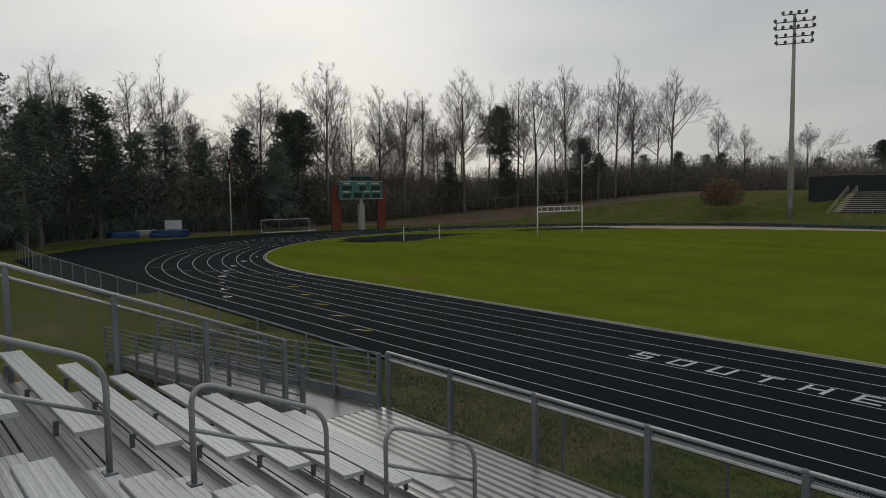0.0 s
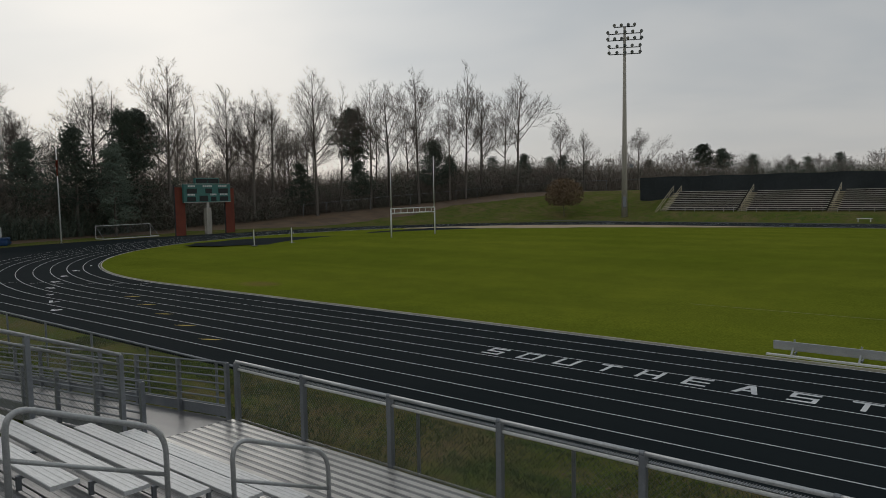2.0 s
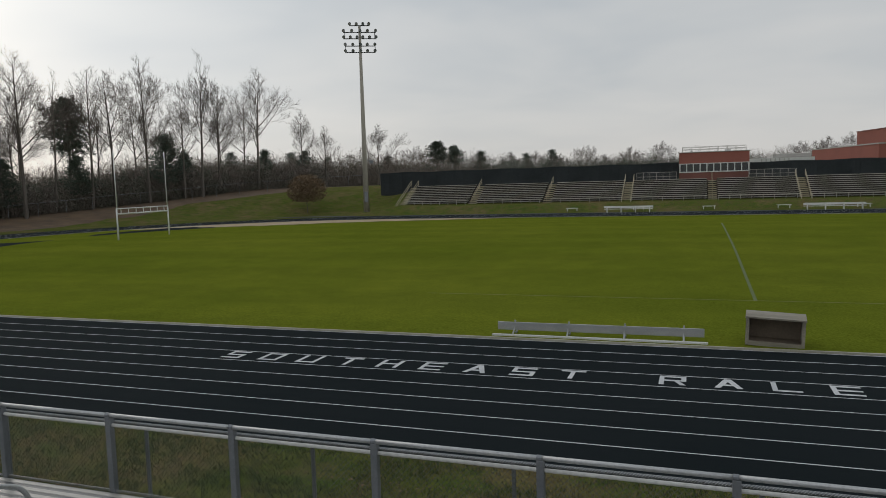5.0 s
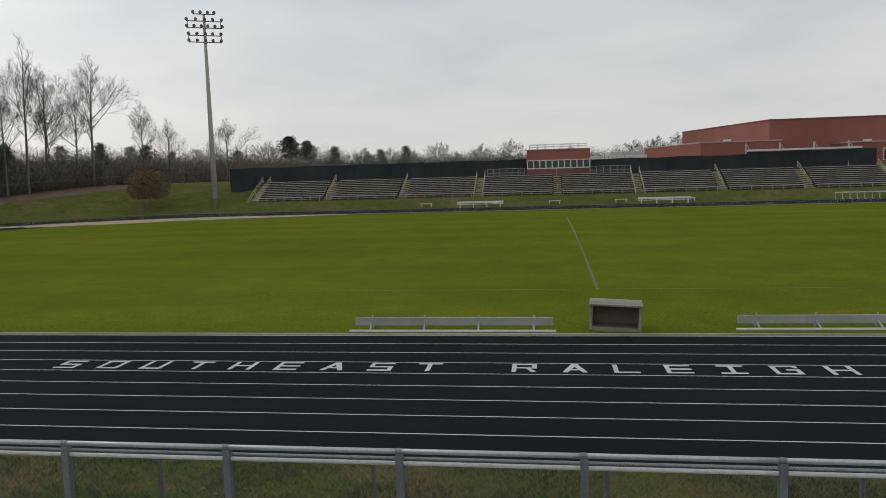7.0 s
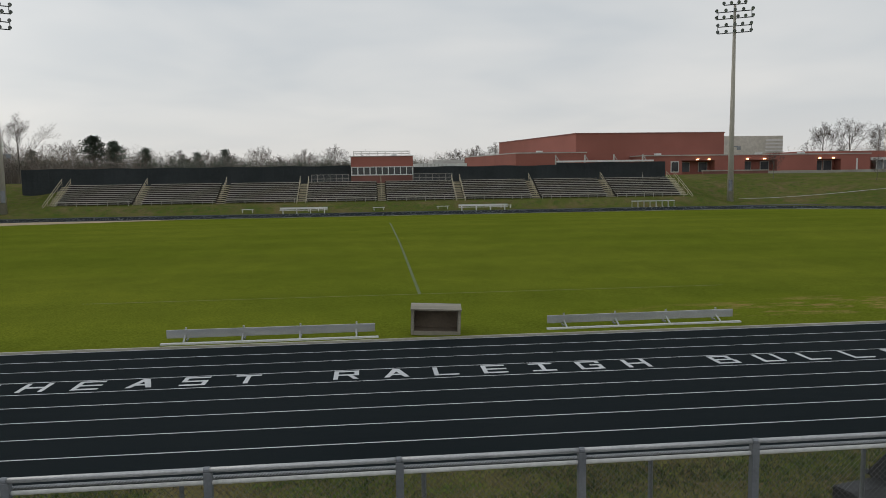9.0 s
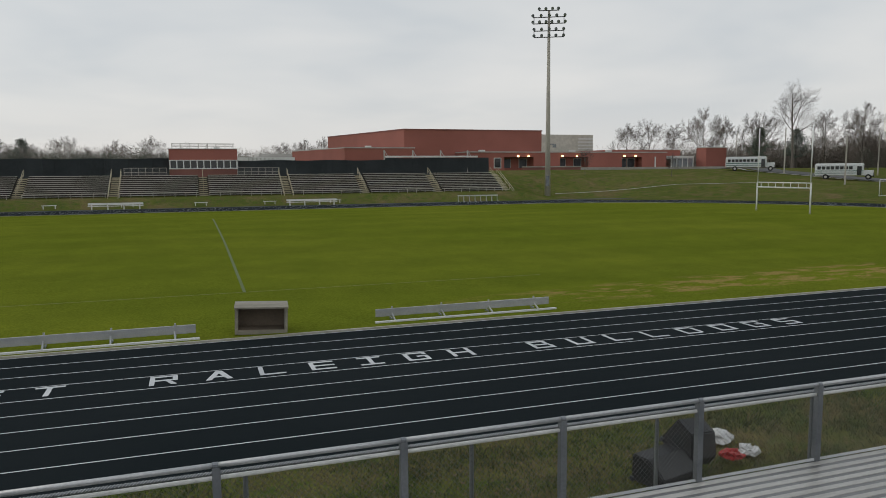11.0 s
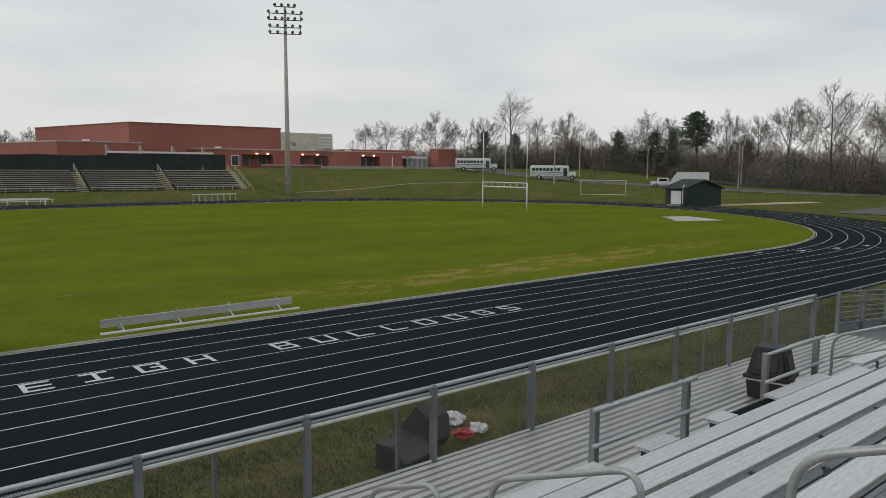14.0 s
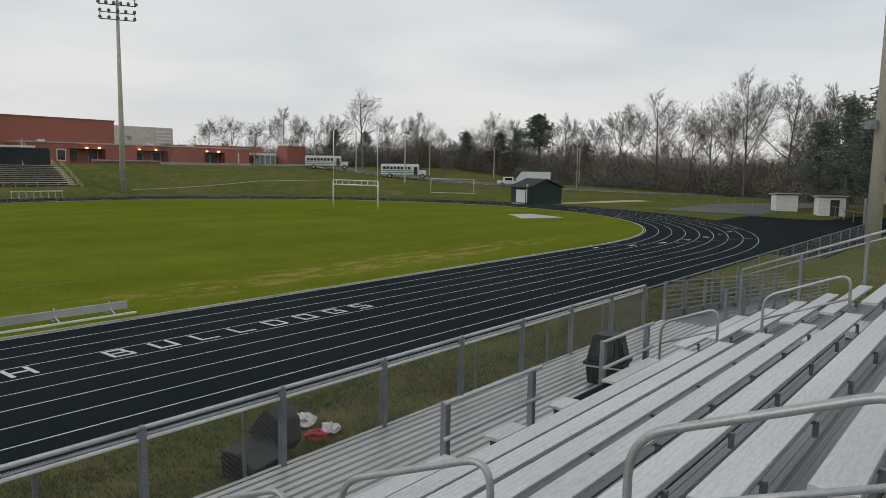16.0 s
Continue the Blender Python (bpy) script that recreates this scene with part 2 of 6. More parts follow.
M["board_black"] = mottled("scoreboard_panel_black", (0.008, 0.012, 0.013), (0.014, 0.018, 0.02), 0.6, 0.4)
M["red_banner"] = mottled("faded_red_banner", (0.15, 0.035, 0.020), (0.21, 0.052, 0.028), 0.3, 0.85)
M["blue_tarp"] = mottled("blue_tarpaulin", (0.01, 0.05, 0.16), (0.03, 0.10, 0.26), 0.8, 0.5, bump=0.4, bumpd=0.05)
M["plastic_black"] = mottled("black_speaker_plastic", (0.010, 0.010, 0.011), (0.022, 0.022, 0.023), 3.0, 0.6, fine=120, bump=0.25, bumpd=0.002)
M["red_plastic"] = mottled("red_plastic", (0.42, 0.02, 0.02), (0.55, 0.04, 0.03), 4.0, 0.4)
M["white_bag"] = mottled("white_plastic_bag", (0.55, 0.55, 0.54), (0.75, 0.75, 0.74), 5.0, 0.4, bump=0.6, bumpd=0.02)
M["box_wood"] = mottled("weathered_grey_board", (0.22, 0.20, 0.16), (0.36, 0.33, 0.27), 1.2, 0.85, fine=20, stretch=(0.3, 1, 1))
M["box_in"] = mottled("bare_brown_board", (0.17, 0.135, 0.10), (0.25, 0.20, 0.15), 1.0, 0.9)
M["bark"] = mottled("grey_brown_bark", (0.11, 0.095, 0.082), (0.18, 0.157, 0.136), 0.8, 0.95, fine=12, bump=0.5, bumpd=0.03, stretch=(1, 1, 0.25), island=0.25)
# twig, brush and needle colours are lifted to stand in for distance haze
M["twig"] = mottled("hazed_bare_twigs", (0.105, 0.088, 0.076), (0.165, 0.138, 0.120), 0.4, 0.95, island=0.3)
M["brush"] = mottled("hazed_dry_undergrowth", (0.18, 0.152, 0.128), (0.27, 0.228, 0.192), 0.12, 0.95)
M["needles"] = mottled("hazed_pine_needles", (0.088, 0.118, 0.092), (0.140, 0.172, 0.128), 0.5, 0.8, island=0.3)
M["scrub_green"] = mottled("evergreen_scrub", (0.10, 0.112, 0.082), (0.155, 0.165, 0.120), 0.15, 0.9)
M["russet"] = mottled("russet_dead_leaves", (0.13, 0.088, 0.05), (0.20, 0.135, 0.078), 0.3, 0.95)
M["bus_white"] = mottled("bus_white_paint", (0.60, 0.62, 0.62), (0.72, 0.73, 0.73), 0.4, 0.35)
M["bus_stripe"] = mottled("bus_green_stripe", (0.015, 0.09, 0.07), (0.025, 0.12, 0.09), 0.6, 0.4)
M["rubber"] = mottled("tyre_rubber", (0.012, 0.012, 0.012), (0.022, 0.022, 0.022), 2.0, 0.9)
M["glass"], _n, _l, _b = mat_base("dark_window_glass", 0.08)
_b.inputs["Base Color"].default_value = (0.012, 0.018, 0.02, 1)
_b.inputs["Specular IOR Level"].default_value = 0.7
M["lit_lamp"], _n, _l, _b = mat_base("sodium_lamp_lit", 0.4)
_b.inputs["Base Color"].default_value = (0.9, 0.6, 0.25, 1)
_b.inputs["Emission Color"].default_value = (1.0, 0.72, 0.36, 1)
_b.inputs["Emission Strength"].default_value = 5.0

# ---- mesh helpers ----


def empty(name, m=None, **tags):
    ob = new(name)
    ob.empty_display_size = 0.3
    if m is not None:
        ob.matrix_world = m
    return tagged(ob, **tags)


def part(name, bm, material, parent=None, label="", smooth=False):
    """Links a bmesh as one mesh object, under a thing or a part if one is given (in its own space)."""
    me = bpy.data.meshes.new(name)
    bm.normal_update()
    bm.to_mesh(me)
    bm.free()
    me.materials.append(material)
    if smooth:
        me.shade_smooth()
    ob = new(name, me)
    if parent is not None:
        ob.parent = parent
    if label:
        ob["label"] = label
    return ob


def share(name, me, parent, m):
    ob = new(name, me)
    ob.parent = parent
    ob.matrix_basis = m
    return ob


def box(bm, x0, x1, y0, y1, z0, z1, bevel=0.0):
    r = bmesh.ops.create_cube(bm, size=1.0, matrix=Matrix.Translation(((x0 + x1) / 2, (y0 + y1) / 2, (z0 + z1) / 2)) @ Matrix.Diagonal((x1 - x0, y1 - y0, z1 - z0, 1)))
    if bevel:
        es = {ed for v in r["verts"] for ed in v.link_edges}
        bmesh.ops.bevel(bm, geom=list(es), offset=bevel, segments=2, affect="EDGES", profile=0.6)
    return bm


def boxes(*dims, bevel=0.0):
    bm = bmesh.new()
    for d in dims:
        box(bm, *d, bevel=bevel)
    return bm


def sweep(bm, pts, radii, seg=8, caps=True):
    """A tube along points, with one radius for all or one for each."""
    pts = [Vector(p) for p in pts]
    if isinstance(radii, (int, float)):
        radii = [radii] * len(pts)
    rings, side = [], None
    for i, p in enumerate(pts):
        d = (pts[min(i + 1, len(pts) - 1)] - pts[max(i - 1, 0)]).normalized()
        if side is None:
            side = d.orthogonal().normalized()
        side = (side - d * side.dot(d)).normalized()
        up = d.cross(side)
        rings.append([bm.verts.new(p + radii[i] * (math.cos(2 * math.pi * k / seg) * side + math.sin(2 * math.pi * k / seg) * up)) for k in range(seg)])
    for a, b in zip(rings, rings[1:]):
        for k in range(seg):
            bm.faces.new((a[k], a[(k + 1) % seg], b[(k + 1) % seg], b[k]))
    if caps:
        bm.faces.new(rings[0][::-1])
        bm.faces.new(rings[-1])
    return bm


def pipe(pts, r, seg=8):
    return sweep(bmesh.new(), pts, r, seg)


def rounded(points, r, n=5):
    """The polyline with its inner corners rounded to radius r."""
    P = [Vector(p) for p in points]
    out = [P[0]]
    for a, b, c in zip(P, P[1:], P[2:]):
        u, v = (a - b).normalized(), (c - b).normalized()
        k = min(r, (a - b).length / 2, (c - b).length / 2)
        s, e2 = b + u * k, b + v * k
        for i in range(n + 1):
            t = i / n
            out.append((1 - t) ** 2 * s + 2 * t * (1 - t) * b + t * t * e2)
    out.append(P[-1])
    return out


def from_data(name, verts, faces, material, parent=None, label="", smooth=False):
    me = bpy.data.meshes.new(name)
    me.from_pydata(verts, [], faces)
    me.materials.append(material)
    me.update()
    if smooth:
        me.shade_smooth()
    ob = new(name, me)
    if parent is not None:
        ob.parent = parent
    if label:
        ob["label"] = label
    return ob


def smooth01(a, b, x):
    t = min(max((x - a) / (b - a), 0), 1)
    return t * t * (3 - 2 * t)


# ---- the lie of the land ----
HALF, CY, RIN, LANE = 42.2, 36.5, 36.5, 1.067   # half straight, middle of the field, inner radius, lane
ROUT = RIN + 8 * LANE


def oval_distance(x, y):
    dx = max(abs(x) - HALF, 0)
    return math.hypot(dx, y - CY)


def height(x, y):
    d = oval_distance(x, y) - ROUT
    if d <= 0:
        return -0.06
    far = min(max((y - 15) / 95, 0), 1)
    top = 0.25 + 4.5 * far * far
    lo = 11 if x < -40 and y < 36 else 7
    z = top * smooth01(lo, lo + 17, d)
    if y > CY + 30 and abs(x) < 60:
        k = 1 - smooth01(49, 56, abs(x))
        z = z * (1 - k) + k * (1.45 * smooth01(3.2, 6.6, d) + (top - 1.45) * smooth01(8, 18, d))
    if y < -6:
        z = 0.0
    return z - 0.06 + 0.10 * noise.noise(Vector((x * 0.07, y * 0.07, 0))) * smooth01(lo - 1, lo + 8, d)


def stations(lo, hi, fine_lo, fine_hi, step):
    v = list(np.arange(fine_lo, fine_hi + step / 2, step))
    g, x = step, fine_hi
    while x < hi:
        g *= 1.25
        x += g
        v.append(x)
    g, x = step, fine_lo
    while x > lo:
        g *= 1.25
        x -= g
        v.insert(0, x)
    return v


gx, gy = stations(-3500, 3500, -150, 180, 2.2), stations(-3000, 3500, -60, 175, 2.2)
gv = [(x, y, height(x, y)) for y in gy for x in gx]
nx = len(gx)
gf = [(j * nx + i, j * nx + i + 1, (j + 1) * nx + i + 1, (j + 1) * nx + i) for j in range(len(gy) - 1) for i in range(nx - 1)]
ground = tagged(from_data("ground", gv, gf, M["ground"], smooth=True), "patchy winter grass ground sloping up around the track", "ground", kind="structure")


def oval(r, n=72):
    """Points round the stadium oval at radius r, from the near left end of the straight, counter-clockwise."""
    out = []
    for i in range(25):
        out.append((-HALF + 2 * HALF * i / 24, CY - r))
    for i in range(1, n):
        a = -math.pi / 2 + math.pi * i / n
        out.append((HALF + r * math.cos(a), CY + r * math.sin(a)))
    for i in range(25):
        out.append((HALF - 2 * HALF * i / 24, CY + r))
    for i in range(1, n):
        a = math.pi / 2 + math.pi * i / n
        out.append((-HALF + r * math.cos(a), CY + r * math.sin(a)))
    return out


def ring(name, r0, r1, z, material, parent=None, thick=0.0):
    a, b = oval(r0), oval(r1)
    n = len(a)
    v = [(x, y, z) for x, y in a] + [(x, y, z) for x, y in b]
    f = [(i, n + i, n + (i + 1) % n, (i + 1) % n) for i in range(n)]
    if thick:
        v += [(x, y, z - thick) for x, y in a] + [(x, y, z - thick) for x, y in b]
        f += [(2 * n + i, i, (i + 1) % n, 2 * n + (i + 1) % n) for i in range(n)]
        f += [(n + i, 3 * n + i, 3 * n + (i + 1) % n, n + (i + 1) % n) for i in range(n)]
    return from_data(name, v, f, material, parent)


running_track = tagged(ring("track", RIN - 0.02, ROUT + 1.3, 0.0, M["track"], thick=0.1), "black rubberised eight-lane running track with white lane lines", "running track", kind="structure")
for k in range(9):
    ring("lane_line", RIN + k * LANE - 0.021, RIN + k * LANE + 0.021, 0.004, M["line"], running_track)
kerb = tagged(ring("kerb", RIN - 0.21, RIN - 0.13, 0.045, M["kerb"], thick=0.15), "low pale concrete kerb round the infield", "kerb", kind="structure")


def crown(x, y):
    return 0.5 * smooth01(0, 30, RIN - 0.2 - oval_distance(x, y))


fv, ff, rings_r = [], [], [RIN - 0.22, RIN - 0.8, RIN - 2, RIN - 5, RIN - 10, RIN - 16, RIN - 22, RIN - 28, RIN - 33, RIN - 36.4]
for r in rings_r:
    fv += [(x, y, 0.03 + crown(x, y)) for x, y in oval(r)]
n_o = len(oval(1))
for k in range(len(rings_r) - 1):
    ff += [(k * n_o + i, k * n_o + (i + 1) % n_o, (k + 1) * n_o + (i + 1) % n_o, (k + 1) * n_o + i) for i in range(n_o)]
ff.append(tuple((len(rings_r) - 1) * n_o + i for i in range(n_o)))
field = tagged(from_data("field", fv, ff, M["field"], smooth=True), "mown olive-green grass sports field with worn straw patches", "field", kind="structure")

# wide asphalt outside the near straight's two ends
bm = bmesh.new()
box(bm, 46, 97, -13.0, 3.0, -0.12, -0.015)
tagged(part("asphalt_apron", bm, M["track"]), "dark asphalt run-off beside the track's bend", "pavement", kind="structure")
av, af = [], []
for k in range(41):
    q = k / 40
    a = radians(180 + 90 * q)
    w = 3.0 + 7.5 * smooth01(0.0, 0.45, q) + 1.5 * q
    for r in (ROUT + 1.0, ROUT + w):
        av.append((-HALF + r * math.cos(a), max(CY + r * math.sin(a), -12.6), -0.012))
    if k:
        af.append((2 * k - 2, 2 * k - 1, 2 * k + 1, 2 * k))
tagged(from_data("asphalt_apron", av, af, M["track"]), "dark asphalt run-off widening round the bend", "pavement", kind="structure")

bm = bmesh.new()
box(bm, -72, 78, CY + ROUT + 1.0, CY + ROUT + 3.3, -0.12, -0.012)
# blue-grey base colour carries the sky's reflection at a grazing view
M["far_asphalt"] = mottled("sky_sheen_asphalt", (0.035, 0.042, 0.052), (0.05, 0.058, 0.07), 0.1, 0.9)
tagged(part("asphalt_apron", bm, M["far_asphalt"]), "asphalt run-off behind the far straight, coloured blue-grey for its sky sheen", "pavement", kind="structure")

# ---- lettering on the near straight ----
W_, H_, S_ = 0.64, 0.78, 0.118      # letter width, height, stroke


def letter_bars(ch):
    """Block letters as bars (x0, x1, y0, y1) and slanted bars as four corners."""
    w, h, s = W_, H_, S_
    m0, m1 = h / 2 - s / 2, h / 2 + s / 2
    left, right = (0, s, 0, h), (w - s, w, 0, h)
    top, mid, low = (0, w, h - s, h), (0, w, m0, m1), (0, w, 0, s)
    c0, c1 = w / 2 - s / 2, w / 2 + s / 2
    return {
        "S": [top, mid, low, (0, s, m0, h), (w - s, w, 0, m1)],
        "O": [left, right, top, low], "U": [left, right, low], "T": [top, (c0, c1, 0, h)],
        "H": [left, right, mid], "E": [left, top, mid, low],
        "A": [(0.22 * w, 0.78 * w, 0.26 * h, 0.26 * h + s), ((0, 0), (1.15 * s, 0), (w / 2 + s * 0.7, h), (w / 2 - s * 0.7, h)), ((w - 1.15 * s, 0), (w, 0), (w / 2 + s * 0.7, h), (w / 2 - s * 0.7, h))],
        "R": [left, top, (w - s, w, m0, h), mid, ((w * 0.55, m0 + 0.02), (w * 0.55 + s, m0 + 0.02), (w, 0), (w - 1.2 * s, 0))],
        "L": [left, low], "I": [top, low, (c0, c1, 0, h)],
        "G": [left, top, low, (w - s, w, 0, m1), (w * 0.5, w, m0, m1), (w - s, w, h - 2 * s, h)],
        "B": [left, (0, w * 0.93, h - s, h), (0, w * 0.93, m0, m1), low, (w - s, w, 0, m0), (w - 1.5 * s, w - 0.5 * s, m1, h)],
        "D": [left, (0, w * 0.9, h - s, h), (0, w * 0.9, 0, s), (w - s, w, s * 0.7, h - s * 0.7)],
    }[ch]


LETTER_ME = {}
for word, x0 in (("SOUTHEAST", -15.84), ("RALEIGH", -3.08), ("BULLDOGS", 7.07)):
    for i, ch in enumerate(word):
        if ch not in LETTER_ME:
            bm = bmesh.new()
            for n_b, bar in enumerate(letter_bars(ch)):
                pts = [(bar[0], bar[2]), (bar[1], bar[2]), (bar[1], bar[3]), (bar[0], bar[3])] if not isinstance(bar[0], tuple) else bar
                fc = bm.faces.new([bm.verts.new((x - W_ / 2, y, 0.0006 * n_b)) for x, y in pts])
                if fc.normal.z < 0:
                    fc.normal_flip()
            me = bpy.data.meshes.new("painted_letter")
            bm.to_mesh(me)
            bm.free()
            me.materials.append(M["line"])
            LETTER_ME[ch] = me
        share("painted_letter", LETTER_ME[ch], running_track, pose(x0 + 1.283 * i, -4.06, 0.005))

# yellow relay wedges across the lanes
for k in range(5):
    bm = bmesh.new()
    vs = [bm.verts.new(p) for p in ((-0.55, -0.01, 0), (0.12, -0.09, 0), (0.55, 0.0, 0), (-0.02, 0.07, 0))]
    bm.faces.new(vs)
    w = part("lane_mark", bm, M["yellow"], running_track)
    w.matrix_basis = pose(-25.4 - 3.35 * k, -7.85 + 1.035 * k, 0.006, 0, 0, 26)


def radial_bar(x, y, length, width, turn, material):
    bm = bmesh.new()
    vs = [bm.verts.new(p) for p in ((-length / 2, -width / 2, 0), (length / 2, -width / 2, 0), (length / 2, width / 2, 0), (-length / 2, width / 2, 0))]
    bm.faces.new(vs)
    o = part("lane_mark", bm, material, running_track)
    o.matrix_basis = pose(x, y, 0.006, 0, 0, turn)
    return o


# lane number boxes and start ticks in both bends
for side in (-1, 1):
    for k in range(8):
        a = radians(-90 + side * (11 + 2.2 * k))
        r = RIN + (k + 0.5) * LANE
        a2 = a - side * radians(9)
        radial_bar(side * HALF + r * math.cos(a2), CY + r * math.sin(a2), 0.9, 0.05, math.degrees(a2), M["line"])
# lane numbers painted at the staggered starts
for side, x0, dx in ((-1, -58.5, 2.97), (1, 40.5, 3.38)):
    for k in range(8):
        x = x0 + dx * k
        r = RIN + (k + 0.5) * LANE
        off = x - side * HALF if abs(x) > HALF else 0.0
        y = CY - math.sqrt(r * r - off * off)
        turn = math.degrees(math.asin(off / r))
        cu = bpy.data.curves.new("lane_number", "FONT")
        cu.body, cu.align_x, cu.align_y, cu.size, cu.offset = str(k + 1), "CENTER", "CENTER", 1.05, 0.03
        tmp = bpy.data.objects.new("lane_number", cu)
        me = bpy.data.meshes.new_from_object(tmp)
        bpy.data.objects.remove(tmp)
        me.materials.clear()
        me.materials.append(M["line"])
        share("lane_number", me, running_track, pose(x, y, 0.006, 0, 0, turn - 90))
# halfway line on the field, faded blue-grey
bm = bmesh.new()
prev = None
for i in range(25):
    y = 8.1 + 43 * i / 24
    z = 0.040 + crown(0, y)
    cur = (bm.verts.new((-0.43, y, z)), bm.verts.new((-0.30, y, z)))
    if prev:
        bm.faces.new((prev[0], prev[1], cur[1], cur[0]))
    prev = cur
M["faded_line"] = mottled("faded_field_line", (0.110, 0.148, 0.034), (0.128, 0.160, 0.062), 0.8, 0.9)
tagged(part("halfway_line", bm, M["faded_line"]), "faded blue-grey halfway line on the grass", "field line", kind="structure")

bm = bmesh.new()
prev = None
for i in range(16):
    x = -14 + 1.8 * i
    cur = (bm.verts.new((x, 8.07, 0.042 + crown(x, 8.07))), bm.verts.new((x, 8.14, 0.042 + crown(x, 8.14))))
    if prev:
        bm.faces.new((prev[0], cur[0], cur[1], prev[1]))
    prev = cur
M["worn_line"] = mottled("worn_touchline", (0.138, 0.165, 0.022), (0.185, 0.198, 0.04), 0.4, 0.9)
tagged(part("touchline", bm, M["worn_line"]), "worn pale touchline on the grass", "field line", kind="structure")

# ---- near grandstand ----
RUN, RISE, SEAT_Y, SEAT_Z, DECK = 0.627, 0.2545, -16.99, 1.648, 1.19
ROWS_N = 13
AISLES = ((-9.04, -7.77), (0.55, 1.82), (10.25, 11.52))
X_LEFT, X_RIGHT = -13.0, 15.5
SECTIONS = [(X_LEFT, AISLES[0][0]), (AISLES[0][1], AISLES[1][0]), (AISLES[1][1], AISLES[2][0]), (AISLES[2][1], X_RIGHT)]


def seat_y(i):
    return SEAT_Y - RUN * i


def seat_z(i):
    return SEAT_Z + RISE * i


def plank_mesh(length, width, thick, material, ribs=4):
    """An extruded aluminium plank along x from 0, its top at z = 0, with shallow grooves along it."""
    prof = [(-width, -thick), (-width, -0.006), (-width + 0.006, 0)]
    for k in range(1, ribs):
        c = -width + width * k / ribs
        prof += [(c - 0.024, 0), (c - 0.016, -0.0035), (c + 0.016, -0.0035), (c + 0.024, 0)]
    prof += [(-0.006, 0), (0, -0.006), (0, -thick)]
    n = len(prof)
    v = [(0, y, z) for y, z in prof] + [(length, y, z) for y, z in prof]
    f = [(i, n + i, n + (i + 1) % n, (i + 1) % n) for i in range(n)] + [tuple(range(n)), tuple(range(2 * n - 1, n - 1, -1))]
    me = bpy.data.meshes.new("plank")
    me.from_pydata(v, [], [tuple(reversed(q)) for q in f])
    me.materials.append(material)
    me.update()
    return me


stand = empty("grandstand", **dict(label="aluminium bleacher grandstand with ribbed plank seats above a walkway", category="grandstand"))
for a, b in SECTIONS:
    me = plank_mesh(b - a, 0.245, 0.045, M["aluminium"])
    for i in range(ROWS_N):
        if i == 0 and a == AISLES[1][1]:
            continue
        share("seat_plank", me, stand, pose(a, seat_y(i), seat_z(i)))
# the front row of this section is broken by spaces for wheelchairs
for a, b in ((AISLES[1][1], 4.3), (5.1, 5.75), (6.7, 7.2), (8.4, 10.25)):
    share("seat_plank", plank_mesh(b - a, 0.245, 0.045, M["aluminium"]), stand, pose(a, seat_y(0), seat_z(0)))
# foot planks take the darkened deck tone for the shade beneath the seats
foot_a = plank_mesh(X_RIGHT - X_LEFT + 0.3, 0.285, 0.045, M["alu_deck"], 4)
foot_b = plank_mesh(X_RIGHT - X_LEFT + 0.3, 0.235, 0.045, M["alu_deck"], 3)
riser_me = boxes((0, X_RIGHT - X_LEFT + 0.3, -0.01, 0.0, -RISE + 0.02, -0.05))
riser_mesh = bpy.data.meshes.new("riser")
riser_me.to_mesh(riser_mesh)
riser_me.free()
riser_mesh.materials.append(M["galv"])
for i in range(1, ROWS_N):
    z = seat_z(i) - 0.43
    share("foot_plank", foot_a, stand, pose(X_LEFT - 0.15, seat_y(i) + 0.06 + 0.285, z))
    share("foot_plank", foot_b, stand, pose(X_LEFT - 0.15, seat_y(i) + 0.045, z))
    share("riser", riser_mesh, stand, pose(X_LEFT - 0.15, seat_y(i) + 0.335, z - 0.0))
# half steps in the aisles
step_me = plank_mesh(1.10, 0.30, 0.11, M["aluminium"], 4)
for a, b in AISLES:
    for i in range(1, ROWS_N):
        share("aisle_step", step_me, stand, pose(a + 0.085, seat_y(i) + 0.63, seat_z(i) - 0.43 - RISE / 2))
# brackets under the seats and sloping frames below
brk = boxes((-0.02, 0.02, -0.285, -0.245, -0.18, -0.046), (-0.02, 0.02, -0.26, -0.03, -0.075, -0.0455))
brk_me = bpy.data.meshes.new("bracket")
brk.to_mesh(brk_me)
brk.free()
brk_me.materials.append(M["galv"])
for a, b in SECTIONS:
    n_b = max(2, round((b - a) / 1.83) + 1)
    for i in range(ROWS_N):
        for k in range(n_b):
            x = a + 0.62 + (b - a - 1.24) * k / (n_b - 1)
            if i == 0 and AISLES[1][1] <= a < 9 and 4.3 < x < 8.4:
                continue
            share("bracket", brk_me, stand, pose(x, seat_y(i), seat_z(i)))
slope_top, slope_low = (seat_y(ROWS_N) + 0.2, seat_z(ROWS_N) - 0.62), (seat_y(0) - 0.1, seat_z(0) - 0.60)
for k in range(16):
    x = X_LEFT + 0.05 + 1.893 * k
    bm = bmesh.new()
    sweep(bm, [(x, slope_low[0], slope_low[1]), (x, slope_top[0], slope_top[1])], 0.06, 4)
    for yy, zz in ((-15.1, DECK - 0.1), (-17.0, slope_low[1]), (-20.0, seat_z(4) - 0.5), (slope_top[0], slope_top[1])):
        sweep(bm, [(x, yy, -0.1), (x, yy, zz)], 0.045, 4)
    part("support_frame", bm, M["galv"], stand)
